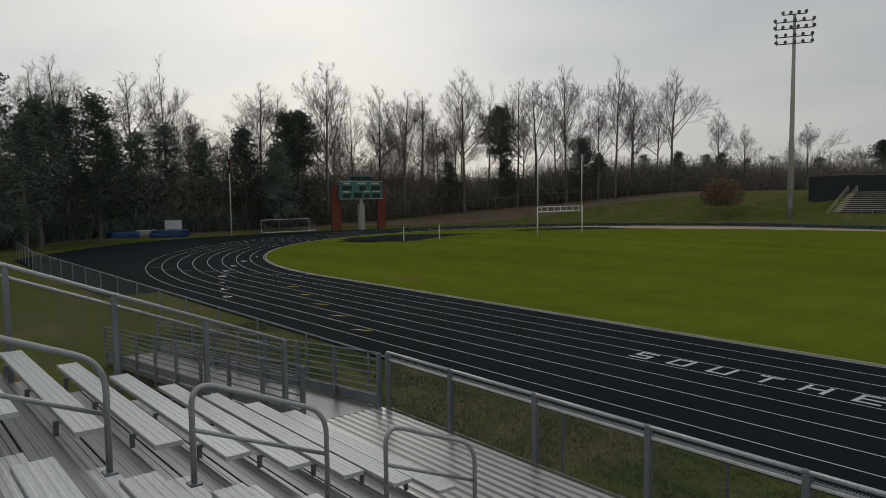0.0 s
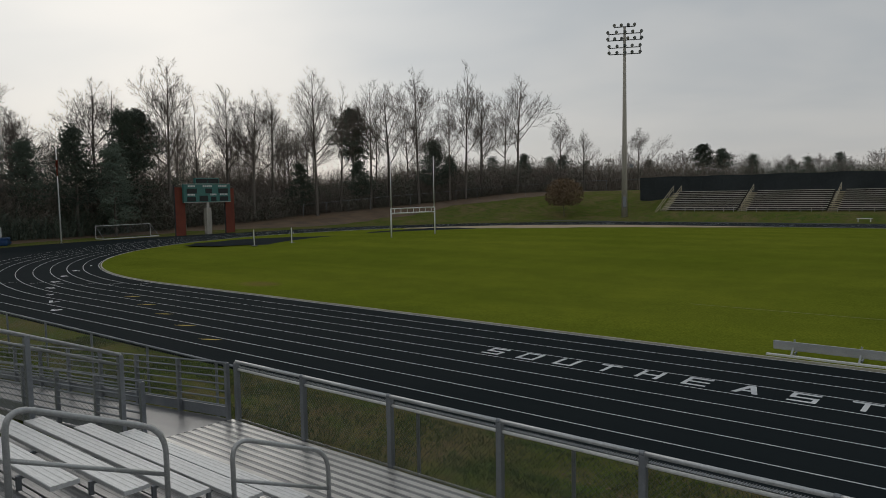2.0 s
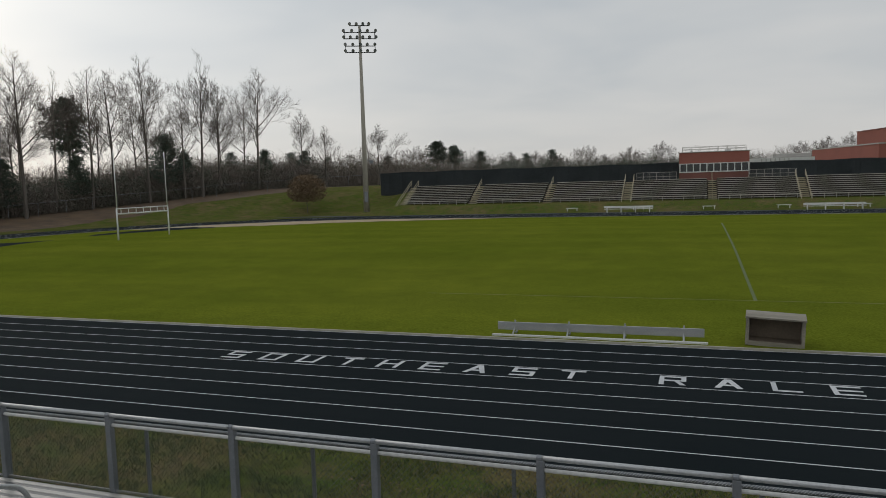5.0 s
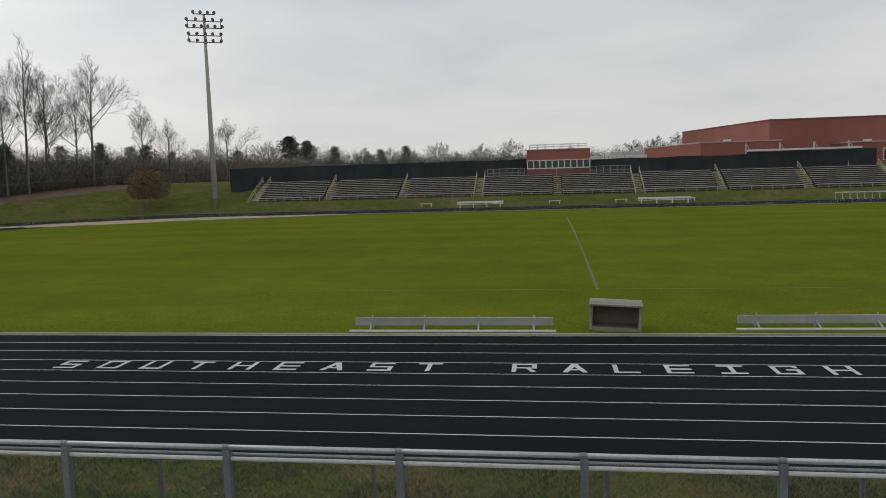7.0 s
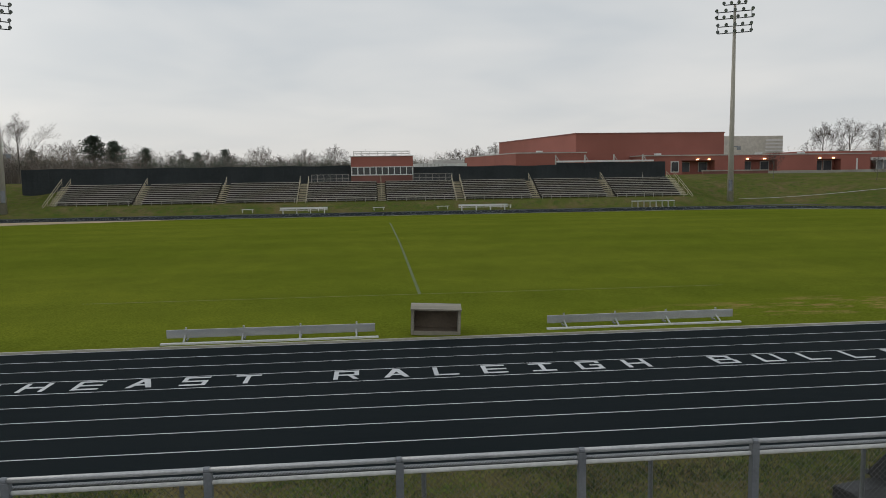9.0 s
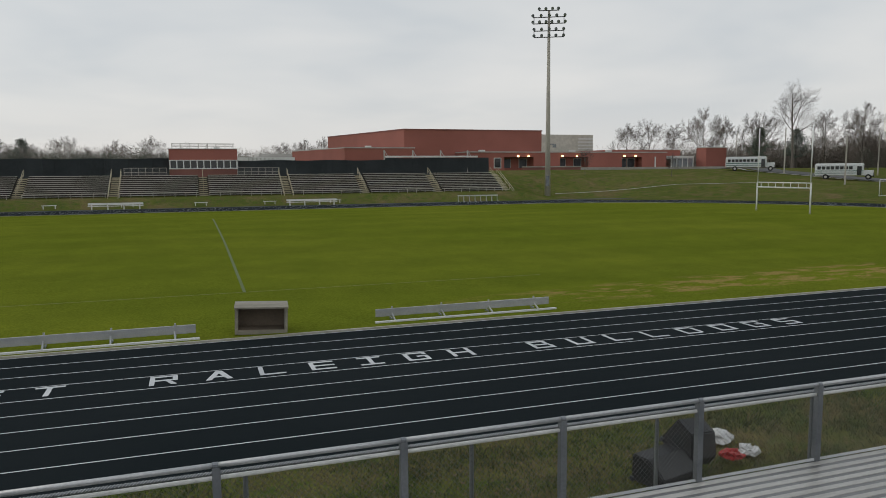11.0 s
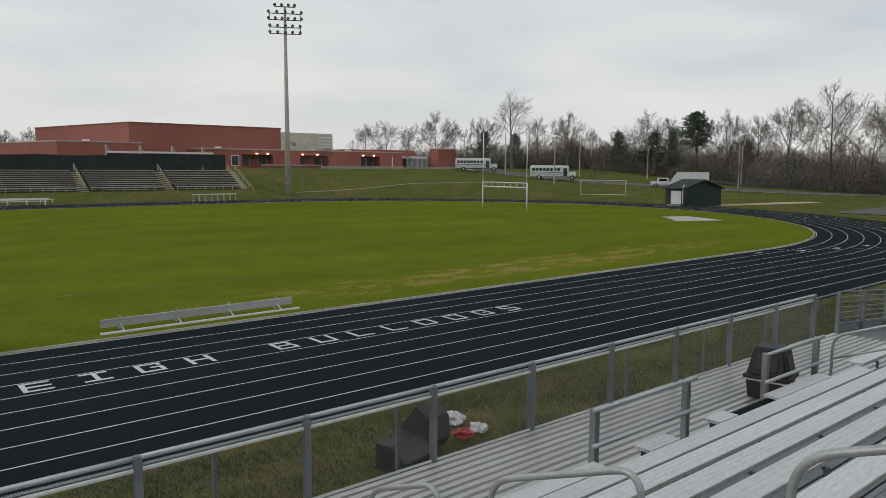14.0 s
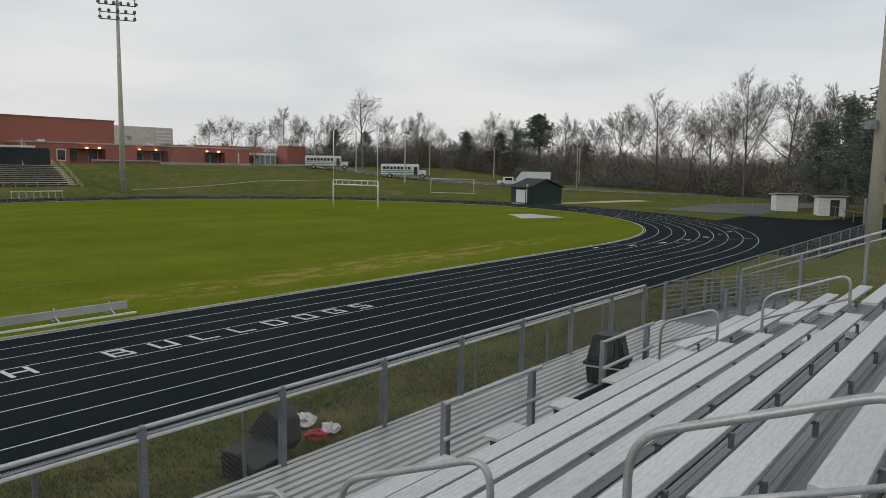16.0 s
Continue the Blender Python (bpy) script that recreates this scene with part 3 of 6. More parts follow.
# walkway deck of ribbed planks
deck_me = plank_mesh(X_RIGHT - X_LEFT + 0.87, 0.088, 0.05, M["walkway"], 1)
for k in range(15):
    share("deck_plank", deck_me, stand, pose(X_LEFT - 0.51, -15.0 - 0.152 * k, DECK))
# sheet in the same darkened tone draws the dark gaps between planks
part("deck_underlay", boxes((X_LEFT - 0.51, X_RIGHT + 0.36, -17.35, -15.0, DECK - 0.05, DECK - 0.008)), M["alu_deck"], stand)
part("fascia", boxes((X_LEFT - 0.51, X_RIGHT + 0.36, -14.99, -14.975, DECK - 0.2, DECK - 0.01)), M["galv"], stand)


# ---- aisle handrails: bent pipe loops with a lower rail ----
def handrail_loop(x, y_rear, y_front, z_shift=0.0):
    """A hoop along the aisle's slope from the rear leg down to the front one."""
    t = empty("handrail", pose(x, y_front, 0), label="bent galvanised pipe handrail hoop standing in the aisle", category="handrail", group="aisle handrails")

    def tread(y):
        i = max(0, math.ceil((SEAT_Y - y) / RUN - 0.02 - 0.0) + 0)
        return seat_z(i) - 0.43 if i else DECK
    zf, zr = tread(y_front), tread(y_rear)
    top = lambda y: SEAT_Z - 0.43 + RISE * (SEAT_Y - y) / RUN + 0.98 + z_shift
    L = y_rear - y_front
    pts = rounded([(0, 0, zf), (0, 0, top(y_front)), (0, L, top(y_rear)), (0, L, zr)], 0.22, 7)
    part("hoop", pipe(pts, 0.024, 10), M["rail"], t, smooth=True)
    part("lower_rail", pipe([(0, 0, top(y_front) - 0.40), (0, L, top(y_rear) - 0.40)], 0.019, 8), M["rail"], t, smooth=True)
    for yy, zz in ((0, zf), (L, zr)):
        part("foot_flange", boxes((-0.06, 0.06, yy - 0.05, yy + 0.05, zz + 0.001, zz + 0.02), bevel=0.006), M["galv"], t)
    return t


for x, spans in ((-8.40, ((-22.15, -20.9), (-20.27, -19.05), (-18.4, -17.25))), (1.2, ((-21.9, -20.66), (-19.8, -18.5), (-17.9, -16.9))), (10.9, ((-20.06, -18.75), (-18.0, -16.95)))):
    for yr, yf in spans:
        handrail_loop(x, yr, yf, 0.07 if x < 0 else 0.0)


# ---- front guard rails by the wheelchair spaces ----
def guard_rail(x0, x1):
    t = empty("guard_rail", pose(x0, -16.9, DECK), label="grey two-bar pipe guard rail at the front row", category="guard rail", group="front guard rails")
    L = x1 - x0
    for x in (0, L):
        part("post", boxes((x - 0.045, x + 0.045, -0.045, 0.045, 0, 1.05), bevel=0.008), M["galv"], t)
    for z in (1.06, 0.62):
        part("rail", pipe([(-0.10, -0.072, z), (L + 0.12, -0.072, z)], 0.028, 10), M["galv_light"], t, smooth=True)
    part("kick_board", boxes((0.05, L - 0.05, -0.02, 0.0, 0.02, 0.2)), M["steel_dark"], t)


part("front_skirt", boxes((7.2, 10.25, seat_y(0) - 0.06, seat_y(0) - 0.04, DECK, SEAT_Z - 0.05)), M["steel_dark"], stand)
for xa, xb in ((5.1, 5.75), (6.7, 7.2)):
    part("short_seat_leg", boxes((xa + 0.06, xb - 0.06, seat_y(0) - 0.2, seat_y(0) - 0.06, DECK, SEAT_Z - 0.046)), M["steel_dark"], stand)
guard_rail(4.42, 6.38)
guard_rail(8.60, 10.36)


# ---- chain-link fabric ----
def chain_link(name, width, tall, parent, cell=0.066, r=0.0021, shear=0.0):
    """Woven diamonds of wire in the xz plane from 0 to width, from 0 to tall, sheared upward along x."""
    v, f = [], []

    def wire(x0, z0, x1, z1, y):
        d = Vector((x1 - x0, 0, z1 - z0)).normalized()
        s = Vector((-d.z, 0, d.x)) * r
        b = len(v)
        for (x, z) in ((x0, z0), (x1, z1)):
            z += shear * x
            for o in ((s.x, y, s.z), (0, y + 1.6 * r, 0), (-s.x, y, -s.z)):
                v.append((x + o[0], o[1], z + o[2]))
        f.extend([(b, b + 1, b + 4, b + 3), (b + 1, b + 2, b + 5, b + 4), (b + 2, b, b + 3, b + 5)])
    k = -int(tall / cell) - 1
    while k * cell < width:
        for s in (1, -1):
            xa, xb = k * cell, k * cell + tall
            za, zb = (0, tall) if s > 0 else (tall, 0)
            ca, cb = max(xa, 0), min(xb, width)
            if cb > ca:
                za2 = za + (zb - za) * (ca - xa) / (xb - xa)
                zb2 = za + (zb - za) * (cb - xa) / (xb - xa)
                wire(ca, za2, cb, zb2, 0.002 * s)
        k += 1
    o = from_data(name, v, f, M["wire"], parent)
    o["kind"] = "stuff"
    return o


# ---- fence along the walkway's edge ----
FENCE_Y, FENCE_TOP = -14.96, 2.215
front_fence = empty("walkway_fence", pose(0, FENCE_Y, DECK), label="galvanised chain-link fence with pipe rails along the bleacher walkway", category="fence")
post_x = [-13.35] + [-11.58 + 1.886 * k for k in range(14)] + [14.75]
for x in post_x:
    part("post", boxes((x - 0.04, x + 0.04, -0.03, 0.05, -0.25, FENCE_TOP - DECK - 0.02), bevel=0.006), M["galv"], front_fence)
for a, b in zip(post_x, post_x[1:]):
    part("top_rail", pipe([(a, 0, FENCE_TOP - DECK), (b - 0.012, 0, FENCE_TOP - DECK)], 0.028, 10), M["galv_light"], front_fence, smooth=True)
    part("clamp", pipe([(b - 0.035, 0, FENCE_TOP - DECK), (b + 0.02, 0, FENCE_TOP - DECK)], 0.034, 10), M["galv"], front_fence)
part("second_rail", pipe([(post_x[0], 0.02, FENCE_TOP - DECK - 0.135), (post_x[-1], 0.02, FENCE_TOP - DECK - 0.135)], 0.024, 8), M["white"], front_fence, smooth=True)
mesh_f = chain_link("chain_link", post_x[-1] - post_x[0], 0.945, front_fence)
mesh_f.matrix_basis = pose(post_x[0], 0.045, -0.01)
# twisted wire ends along both edges of the fabric


def selvage(name, length, parent, m, r=0.008):
    v, f = [], []
    for k in range(int(length / 0.031)):
        b, x = len(v), 0.031 * k
        for p, q in ((x, -0.016), (x + 0.034, 0.018)):
            v.extend([(p - r, 0, q), (p + r * 0.5, -r, q), (p + r * 0.5, r, q)])
        f.extend([(b, b + 1, b + 4, b + 3), (b + 1, b + 2, b + 5, b + 4), (b + 2, b, b + 3, b + 5), (b, b + 2, b + 1), (b + 3, b + 4, b + 5)])
    o = from_data(name, v, f, M["galv_light"], parent)
    o.matrix_basis = m
    o["kind"] = "stuff"


selvage("top_selvage", post_x[-1] - post_x[0], front_fence, pose(post_x[0], 0.045, FENCE_TOP - DECK - 0.092), 0.005)
selvage("bottom_selvage", post_x[-1] - post_x[0], front_fence, pose(post_x[0], 0.0, 0.012), 0.013)


# ---- end guards of the stand: sloping pipe and chain link ----
def end_guard(x, sign):
    t = empty("end_guard", pose(x, 0, 0), label="sloping chain-link guard with pipe rail at the grandstand's end", category="guard rail", group="grandstand end guards")
    y0, y1 = -17.0, -24.6
    zt = lambda y: 2.72 + 0.392 * (y0 - y)
    y = y0
    while y > y1:
        part("post", boxes((-0.045, 0.045, y - 0.035, y + 0.035, 0.2, zt(y)), bevel=0.006), M["galv"], t)
        y -= 1.28
    part("top_rail", pipe([(0, y0, zt(y0)), (0, y1, zt(y1))], 0.03, 10), M["galv_light"], t, smooth=True)
    part("second_rail", pipe([(0.02 * sign, y0, zt(y0) - 0.15), (0.02 * sign, y1, zt(y1) - 0.15)], 0.022, 8), M["galv_light"], t, smooth=True)
    selvage("top_selvage", (y0 - y1) * 1.074, t, pose(0, y0, zt(y0) - 0.15, 0, -21.4, -90), 0.011)
    o = chain_link("chain_link", y0 - y1, 1.05, t, shear=0.392)
    o.matrix_basis = pose(0, y0, zt(y0) - 1.2, 0, 0, -90)


end_guard(-13.32, 1)
end_guard(15.65, -1)


# ---- ramps off the walkway's ends ----
def ramp(x0, x1):
    """A ramp in +x from x0 at deck height down to x1 near the ground."""
    d = 1 if x1 > x0 else -1
    L = abs(x1 - x0)
    t = empty("access_ramp", pose(x0, -16.62, 0), label="long aluminium access ramp with barred railings down from the walkway", category="ramp", group="access ramps")
    z = lambda s: DECK - (DECK - 0.15) * s / L
    bm = bmesh.new()
    vs = [bm.verts.new(p) for p in ((0, 0, z(0)), (d * L, 0, z(L)), (d * L, 1.6, z(L)), (0, 1.6, z(0)), (0, 0, z(0) - 0.12), (d * L, 0, z(L) - 0.12), (d * L, 1.6, z(L) - 0.12), (0, 1.6, z(0) - 0.12))]
    for q in ((0, 1, 2, 3), (7, 6, 5, 4), (0, 4, 5, 1), (1, 5, 6, 2), (2, 6, 7, 3), (3, 7, 4, 0)):
        bm.faces.new([vs[k] for k in q])
    bmesh.ops.recalc_face_normals(bm, faces=bm.faces)
    part("floor", bm, M["alu_deck"], t)
    for yy in (0.03, 1.57):
        n_p = int(L / 1.5)
        for k in range(n_p + 1):
            s = L * k / n_p
            part("post", boxes((d * s - 0.035, d * s + 0.035, yy - 0.035, yy + 0.035, -0.05, z(s) + 1.0)), M["galv"], t)
        for k in range(7):
            o = 0.24 + 0.127 * k
            part("bar", pipe([(0, yy, z(0) + o), (d * L, yy, z(L) + o)], 0.017, 6), M["galv"], t, smooth=True)
        bm = bmesh.new()
        vs = [bm.verts.new((d * s, w, z(s) + o)) for w in (yy + 0.037, yy + 0.055) for s, o in ((0, 0.02), (L, 0.02), (L, 0.2), (0, 0.2))]
        for q in ((0, 1, 2, 3), (7, 6, 5, 4), (0, 4, 5, 1), (1, 5, 6, 2), (2, 6, 7, 3), (3, 7, 4, 0)):
            bm.faces.new([vs[k] for k in q])
        bmesh.ops.recalc_face_normals(bm, faces=bm.faces)
        part("kick_plate", bm, M["galv"], t)


ramp(-13.5, -26.0)
ramp(15.85, 28.0)


# ---- ground fence outside the track ----
def long_fence(name, pts, tall, step, label, ground_fn, link=True, group="", thin=0.033):
    t = empty(name, pose(0, 0, 0), label=label, category="fence", group=group)
    for (xa, ya), (xb, yb) in zip(pts, pts[1:]):
        L = math.hypot(xb - xa, yb - ya)
        n_p = max(1, round(L / step))
        for k in range(n_p):
            x, y = xa + (xb - xa) * k / n_p, ya + (yb - ya) * k / n_p
            g = ground_fn(x, y)
            part("post", pipe([(x, y, g - 0.1), (x, y, g + tall)], thin, 6), M["galv"], t)
        tops = [(xa + (xb - xa) * k / n_p, ya + (yb - ya) * k / n_p) for k in range(n_p + 1)]
        part("top_rail", pipe([(x, y, ground_fn(x, y) + tall) for x, y in tops], thin * 0.8, 6), M["galv"], t)
        if link and xa in (-60, 16.5):
            o = chain_link("chain_link", L, tall, t, cell=0.12 if L > 40 else 0.075, r=0.002)
            o.matrix_basis = pose(xa, ya, ground_fn(xa, ya), 0, 0, math.degrees(math.atan2(yb - ya, xb - xa)))
    return t


flat = lambda x, y: 0.0
long_fence("track_fence", [(-75, -11.5), (-60, -12.8), (-17.0, -13.0), (16.5, -13.0), (60, -12.9), (75, -11.5)], 1.33, 3.05, "waist-high chain-link fence between the grass verge and the track", flat)

# ---- team benches and the ball-box on the near touchline ----
def team_bench(x0, x1, y=0.72, turn=0.0):
    t = empty("team_bench", pose(x0, y, 0.03, 0, 0, turn), label="long weathered aluminium team bench tipped back on the grass", category="bench", group="team benches")
    L = x1 - x0
    part("seat_plank", boxes((0, L, -0.02, 0.025, 0.13, 0.39), bevel=0.008), M["galv_light"], t)
    part("base_runner", boxes((-0.1, L + 0.1, -0.42, -0.30, 0.0, 0.055), bevel=0.006), M["white"], t)
    for k in range(4):
        x = L * (0.09 + 0.273 * k)
        part("leg", sweep(bmesh.new(), [(x, -0.36, 0.04), (x - 0.02, 0.02, 0.22)], 0.028, 6), M["galv_light"], t)
        part("stub", boxes((x - 0.025, x + 0.025, 0.03, 0.07, 0.2, 0.45)), M["galv_light"], t)
        part("back_strut", boxes((x - 0.02, x + 0.02, 0.03, 0.30, 0.0, 0.06)), M["galv"], t)


team_bench(-8.75, -2.30, 0.82)
team_bench(3.38, 9.85, 1.12, 0.6)
ball_box = empty("wooden_box", pose(-0.36, 0.90, 0.04, 2, 2.2, -5) @ Matrix.Scale(0.94, 4), label="open-fronted weathered wooden box on the grass", category="box")
part("lid", boxes((-0.86, 0.86, -0.50, 0.46, 0.86, 0.92), bevel=0.01), M["box_wood"], ball_box)
part("back", boxes((-0.78, 0.78, 0.36, 0.40, 0.05, 0.86)), M["box_in"], ball_box)
for s in (-1, 1):
    part("side", boxes((s * 0.79 - 0.05, s * 0.79 + 0.05, -0.42, 0.42, 0.0, 0.858), bevel=0.008), M["box_wood"], ball_box)
part("floor_board", boxes((-0.74, 0.74, -0.40, 0.36, 0.06, 0.10)), M["box_in"], ball_box)
part("front_lip", boxes((-0.74, 0.74, -0.44, -0.40, 0.0, 0.14)), M["box_wood"], ball_box)


# ---- litter bin, loudspeakers and litter by the fence ----
def tapered(bm, w0, d0, w1, d1, z0, z1, bevel=0.02, shift=0.0):
    lo = [bm.verts.new((x * w0 / 2, y * d0 / 2, z0)) for x, y in ((-1, -1), (1, -1), (1, 1), (-1, 1))]
    hi = [bm.verts.new((x * w1 / 2, y * d1 / 2 + shift, z1)) for x, y in ((-1, -1), (1, -1), (1, 1), (-1, 1))]
    for k in range(4):
        bm.faces.new((lo[k], lo[(k + 1) % 4], hi[(k + 1) % 4], hi[k]))
    bm.faces.new(lo[::-1])
    bm.faces.new(hi)
    bmesh.ops.bevel(bm, geom=bm.edges[:], offset=bevel, segments=2, affect="EDGES")
    return bm


def litter_bin(m):
    t = empty("litter_bin", m, label="square black plastic litter bin with a hooded lid on the walkway", category="litter bin")
    part("body", tapered(bmesh.new(), 0.60, 0.60, 0.66, 0.66, 0.0, 0.36), M["plastic_black"], t)
    lid = part("hood", tapered(bmesh.new(), 0.66, 0.66, 0.48, 0.48, 0.40, 0.88, 0.03), M["plastic_black"], t, "tapered black hood")
    part("lip", boxes((-0.37, 0.37, -0.37, 0.37, 0.35, 0.41), bevel=0.015), M["plastic_black"], t)
    for turn in (0, 90, 180, 270):
        o = part("flap", boxes((-0.17, 0.17, -0.012, 0.012, -0.13, 0.13), bevel=0.01), M["board_black"], lid)
        o.matrix_basis = Matrix.Rotation(radians(turn), 4, "Z") @ pose(0, -0.292, 0.63, -11.5, 0, 0)
    part("bag_edge", boxes((-0.345, 0.345, -0.345, 0.345, 0.31, 0.345), bevel=0.01), M["white_bag"], t, "edge of the white liner bag")
    return t


def stage_monitor(m, w, d, h, label):
    """A wedge cabinet: upright rear, sloping grille in front."""
    t = empty("loudspeaker", m, label=label, category="loudspeaker", group="loudspeakers")
    bm = bmesh.new()
    prof = [(-d / 2, 0), (d / 2, 0), (d / 2, h), (-d * 0.05, h), (-d / 2, h * 0.42)]
    va, vb = [bm.verts.new((-w / 2, y, z)) for y, z in prof], [bm.verts.new((w / 2, y, z)) for y, z in prof]
    for k in range(5):
        bm.faces.new((va[k], va[(k + 1) % 5], vb[(k + 1) % 5], vb[k]))
    bm.faces.new(va[::-1])
    bm.faces.new(vb)
    bmesh.ops.recalc_face_normals(bm, faces=bm.faces)
    bmesh.ops.bevel(bm, geom=bm.edges[:], offset=0.018, segments=2, affect="EDGES")
    part("cabinet", bm, M["plastic_black"], t)
    slope = math.degrees(math.atan2(h * 0.58, d * 0.45))
    g = part("grille", boxes((-w * 0.44, w * 0.44, -d * 0.30, d * 0.30, 0.0, 0.012), bevel=0.004), M["grille"], t, "grey perforated metal grille")
    g.matrix_basis = pose(0, -d * 0.275, h * 0.71, slope, 0, 0)
    for s in (-1, 1):
        part("corner_guard", boxes((s * w / 2 - 0.03, s * w / 2 + 0.012, d / 2 - 0.05, d / 2 + 0.012, -0.004, 0.07), bevel=0.008), M["steel_dark"], t)
    part("horn_mouth", sweep(bmesh.new(), [(-w / 2 - 0.012, 0.06, h * 0.45), (-w / 2 + 0.02, 0.06, h * 0.45)], [h * 0.24, h * 0.14], 16), M["board_black"], t, "round black side port")
    part("handle", boxes((w / 2 - 0.004, w / 2 + 0.02, -0.06, 0.12, h * 0.5, h * 0.62), bevel=0.006), M["steel_dark"], t)
    return t


M["grille"] = mottled("dusty_speaker_grille", (0.045, 0.045, 0.046), (0.075, 0.075, 0.075), 3.0, 0.6, 0.3, fine=150, bump=0.4, bumpd=0.003)
litter_bin(pose(9.80, -16.42, DECK + 0.005, 0, 0, 12))
stage_monitor(pose(4.85, -12.55, 0.0, 0, 0, 14), 0.95, 0.62, 0.44, "black stage loudspeaker lying on the grass behind the fence")
stage_monitor(pose(5.48, -12.18, 0.24, 34, 10, 22), 0.80, 0.62, 0.50, "large black loudspeaker tipped against another on the grass")


def crumpled(name, m, r, material, label, category, seed):
    bm = bmesh.new()
    bmesh.ops.create_icosphere(bm, subdivisions=3, radius=r)
    for v in bm.verts:
        n1 = noise.noise(v.co * (1.5 / r) + Vector((seed, 0, 0)))
        n2 = noise.noise(v.co * (5.0 / r) + Vector((seed, 9, 0)))
        v.co *= 1 + 0.7 * n1 + 0.35 * n2
        v.co.z = max(v.co.z * 0.55, -r * 0.2)
    o = part(name, bm, material)
    o.matrix_world = m
    tagged(o, label, category)


crumpled("plastic_bag", pose(6.81, -11.45, 0.06), 0.22, M["white_bag"], "crumpled white plastic bag on the grass", "bag", 1)
crumpled("plastic_bag", pose(6.89, -12.14, 0.04), 0.17, M["white_bag"], "small crumpled white plastic bag on the grass", "bag", 4)
crumpled("red_jug", pose(6.36, -12.33, 0.12), 0.16, M["red_plastic"], "red plastic jug lying by the fence", "jug", 7)


# ---- goal posts ----
def goal_post(x, sgn):
    t = empty("goal_post", pose(x, CY + 0.1, 0.5), label="white football goal post with two uprights and a ladder crossbar", category="goal post", group="football goals")
    for s in (-1, 1):
        part("leg", pipe([(0, s * 3.56, -0.4), (0, s * 3.56, 2.95)], 0.075, 8), M["white"], t, smooth=True)
        part("upright", pipe([(0, s * 3.5, 2.9), (0, s * 3.5, 8.6)], 0.05, 8), M["white"], t, smooth=True)
    part("crossbar", pipe([(0, -3.6, 2.45), (0, 3.6, 2.45)], 0.075, 8), M["white"], t, smooth=True)
    part("upper_bar", pipe([(0, -3.6, 2.95), (0, 3.6, 2.95)], 0.055, 8), M["white"], t, smooth=True)
    for k in range(7):
        y = -3.0 + k
        part("rung", pipe([(0, y, 2.45), (0, y, 2.95)], 0.04, 6), M["white"], t)


goal_post(-55.1, -1)
goal_post(54.95, 1)


# ---- floodlight poles ----
def flood_pole(x, y, z0, yaw, top=27.3):
    t = empty("floodlight_pole", pose(x, y, z0, 0, 0, yaw), label="tall pale concrete floodlight pole with banks of lamps", category="floodlight", group="floodlight poles")
    H = top - z0
    part("shaft", pipe([(0, 0, -0.5), (0, 0, H * 0.5), (0, 0, H + 4.2)], [0.52, 0.36, 0.20], 14), M["pole"], t, smooth=True)
    part("junction_box", boxes((-0.28, 0.28, -0.68, -0.44, 1.6, 3.4), bevel=0.02), M["galv"], t)
    part("camera_arm", boxes((0.3, 1.0, -0.1, 0.1, 8.7, 8.85), (0.8, 1.4, -0.25, 0.25, 8.2, 8.75)), M["galv"], t)
    lamp = bmesh.new()
    sweep(lamp, [(0, 0, 0), (0, -0.16, -0.05), (0, -0.40, -0.14)], [0.09, 0.22, 0.27], 10)
    lme = bpy.data.meshes.new("lamp_head")
    lamp.to_mesh(lme)
    lamp.free()
    lme.materials.append(M["steel_dark"])
    glass = bmesh.new()
    sweep(glass, [(0, -0.385, -0.135), (0, -0.42, -0.147)], 0.25, 10)
    gme = bpy.data.meshes.new("lens")
    glass.to_mesh(gme)
    glass.free()
    gme.materials.append(M["lamp_glass"])
    rows = [(0.3, 2.55, 5), (1.35, 2.55, 5), (2.55, 2.75, 6), (3.6, 2.75, 5), (4.7, 1.7, 4)]
    for z, half, n in rows:
        part("crossarm", boxes((-half, half, -0.12, 0.12, H + z - 0.45, H + z - 0.34)), M["steel_dark"], t)
        for k in range(n):
            lx = -half + 0.1 + (2 * half - 0.2) * k / (n - 1)
            h = share("lamp_head", lme, t, pose(lx, -0.25, H + z, 14, 0, 8 * (k % 3 - 1)))
            share("lens", gme, h, Matrix.Identity(4))
    for s in (-1, 1):
        for za, zb in ((-0.15, 1.0), (2.1, 3.2)):
            part("frame_bar", boxes((s * 2.5 - 0.05, s * 2.5 + 0.05, -0.14, 0.14, H + za, H + zb)), M["steel_dark"], t)
    return t


flood_pole(-56.1, 90.8, 0.40, 27)
flood_pole(56.2, 90.8, 0.45, -27)
near_pole = flood_pole(56.6, -13.9, -0.05, 150)
part("meter_cabinet", boxes((-1.05, -0.35, -0.35, 0.35, 3.0, 4.6), bevel=0.02), M["stairs"], near_pole, "tan steel cabinet")
flood_pole(-60.0, -20.0, -0.05, 210)


# ---- far grandstand on the bank ----
far = empty("far_grandstand", pose(0, 0, 0), label="weathered low bleachers set on the grass bank across the field", category="grandstand")
FR, FY0, FZ0, FDY, FDZ = 10, 90.2, 1.95, 0.56, 0.278
sec_edges = [-49.0 + 12.14 * k for k in range(9)]
seat_me = bpy.data.meshes.new("seat_plank")
bm = boxes((0.75, 11.4, -0.13, 0.13, -0.07, 0.0))
bm.to_mesh(seat_me)
bm.free()
seat_me.materials.append(M["bench_old"])
# footboards plus a strip under each seat, coloured dark as the shaded gap
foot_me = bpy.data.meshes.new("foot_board")
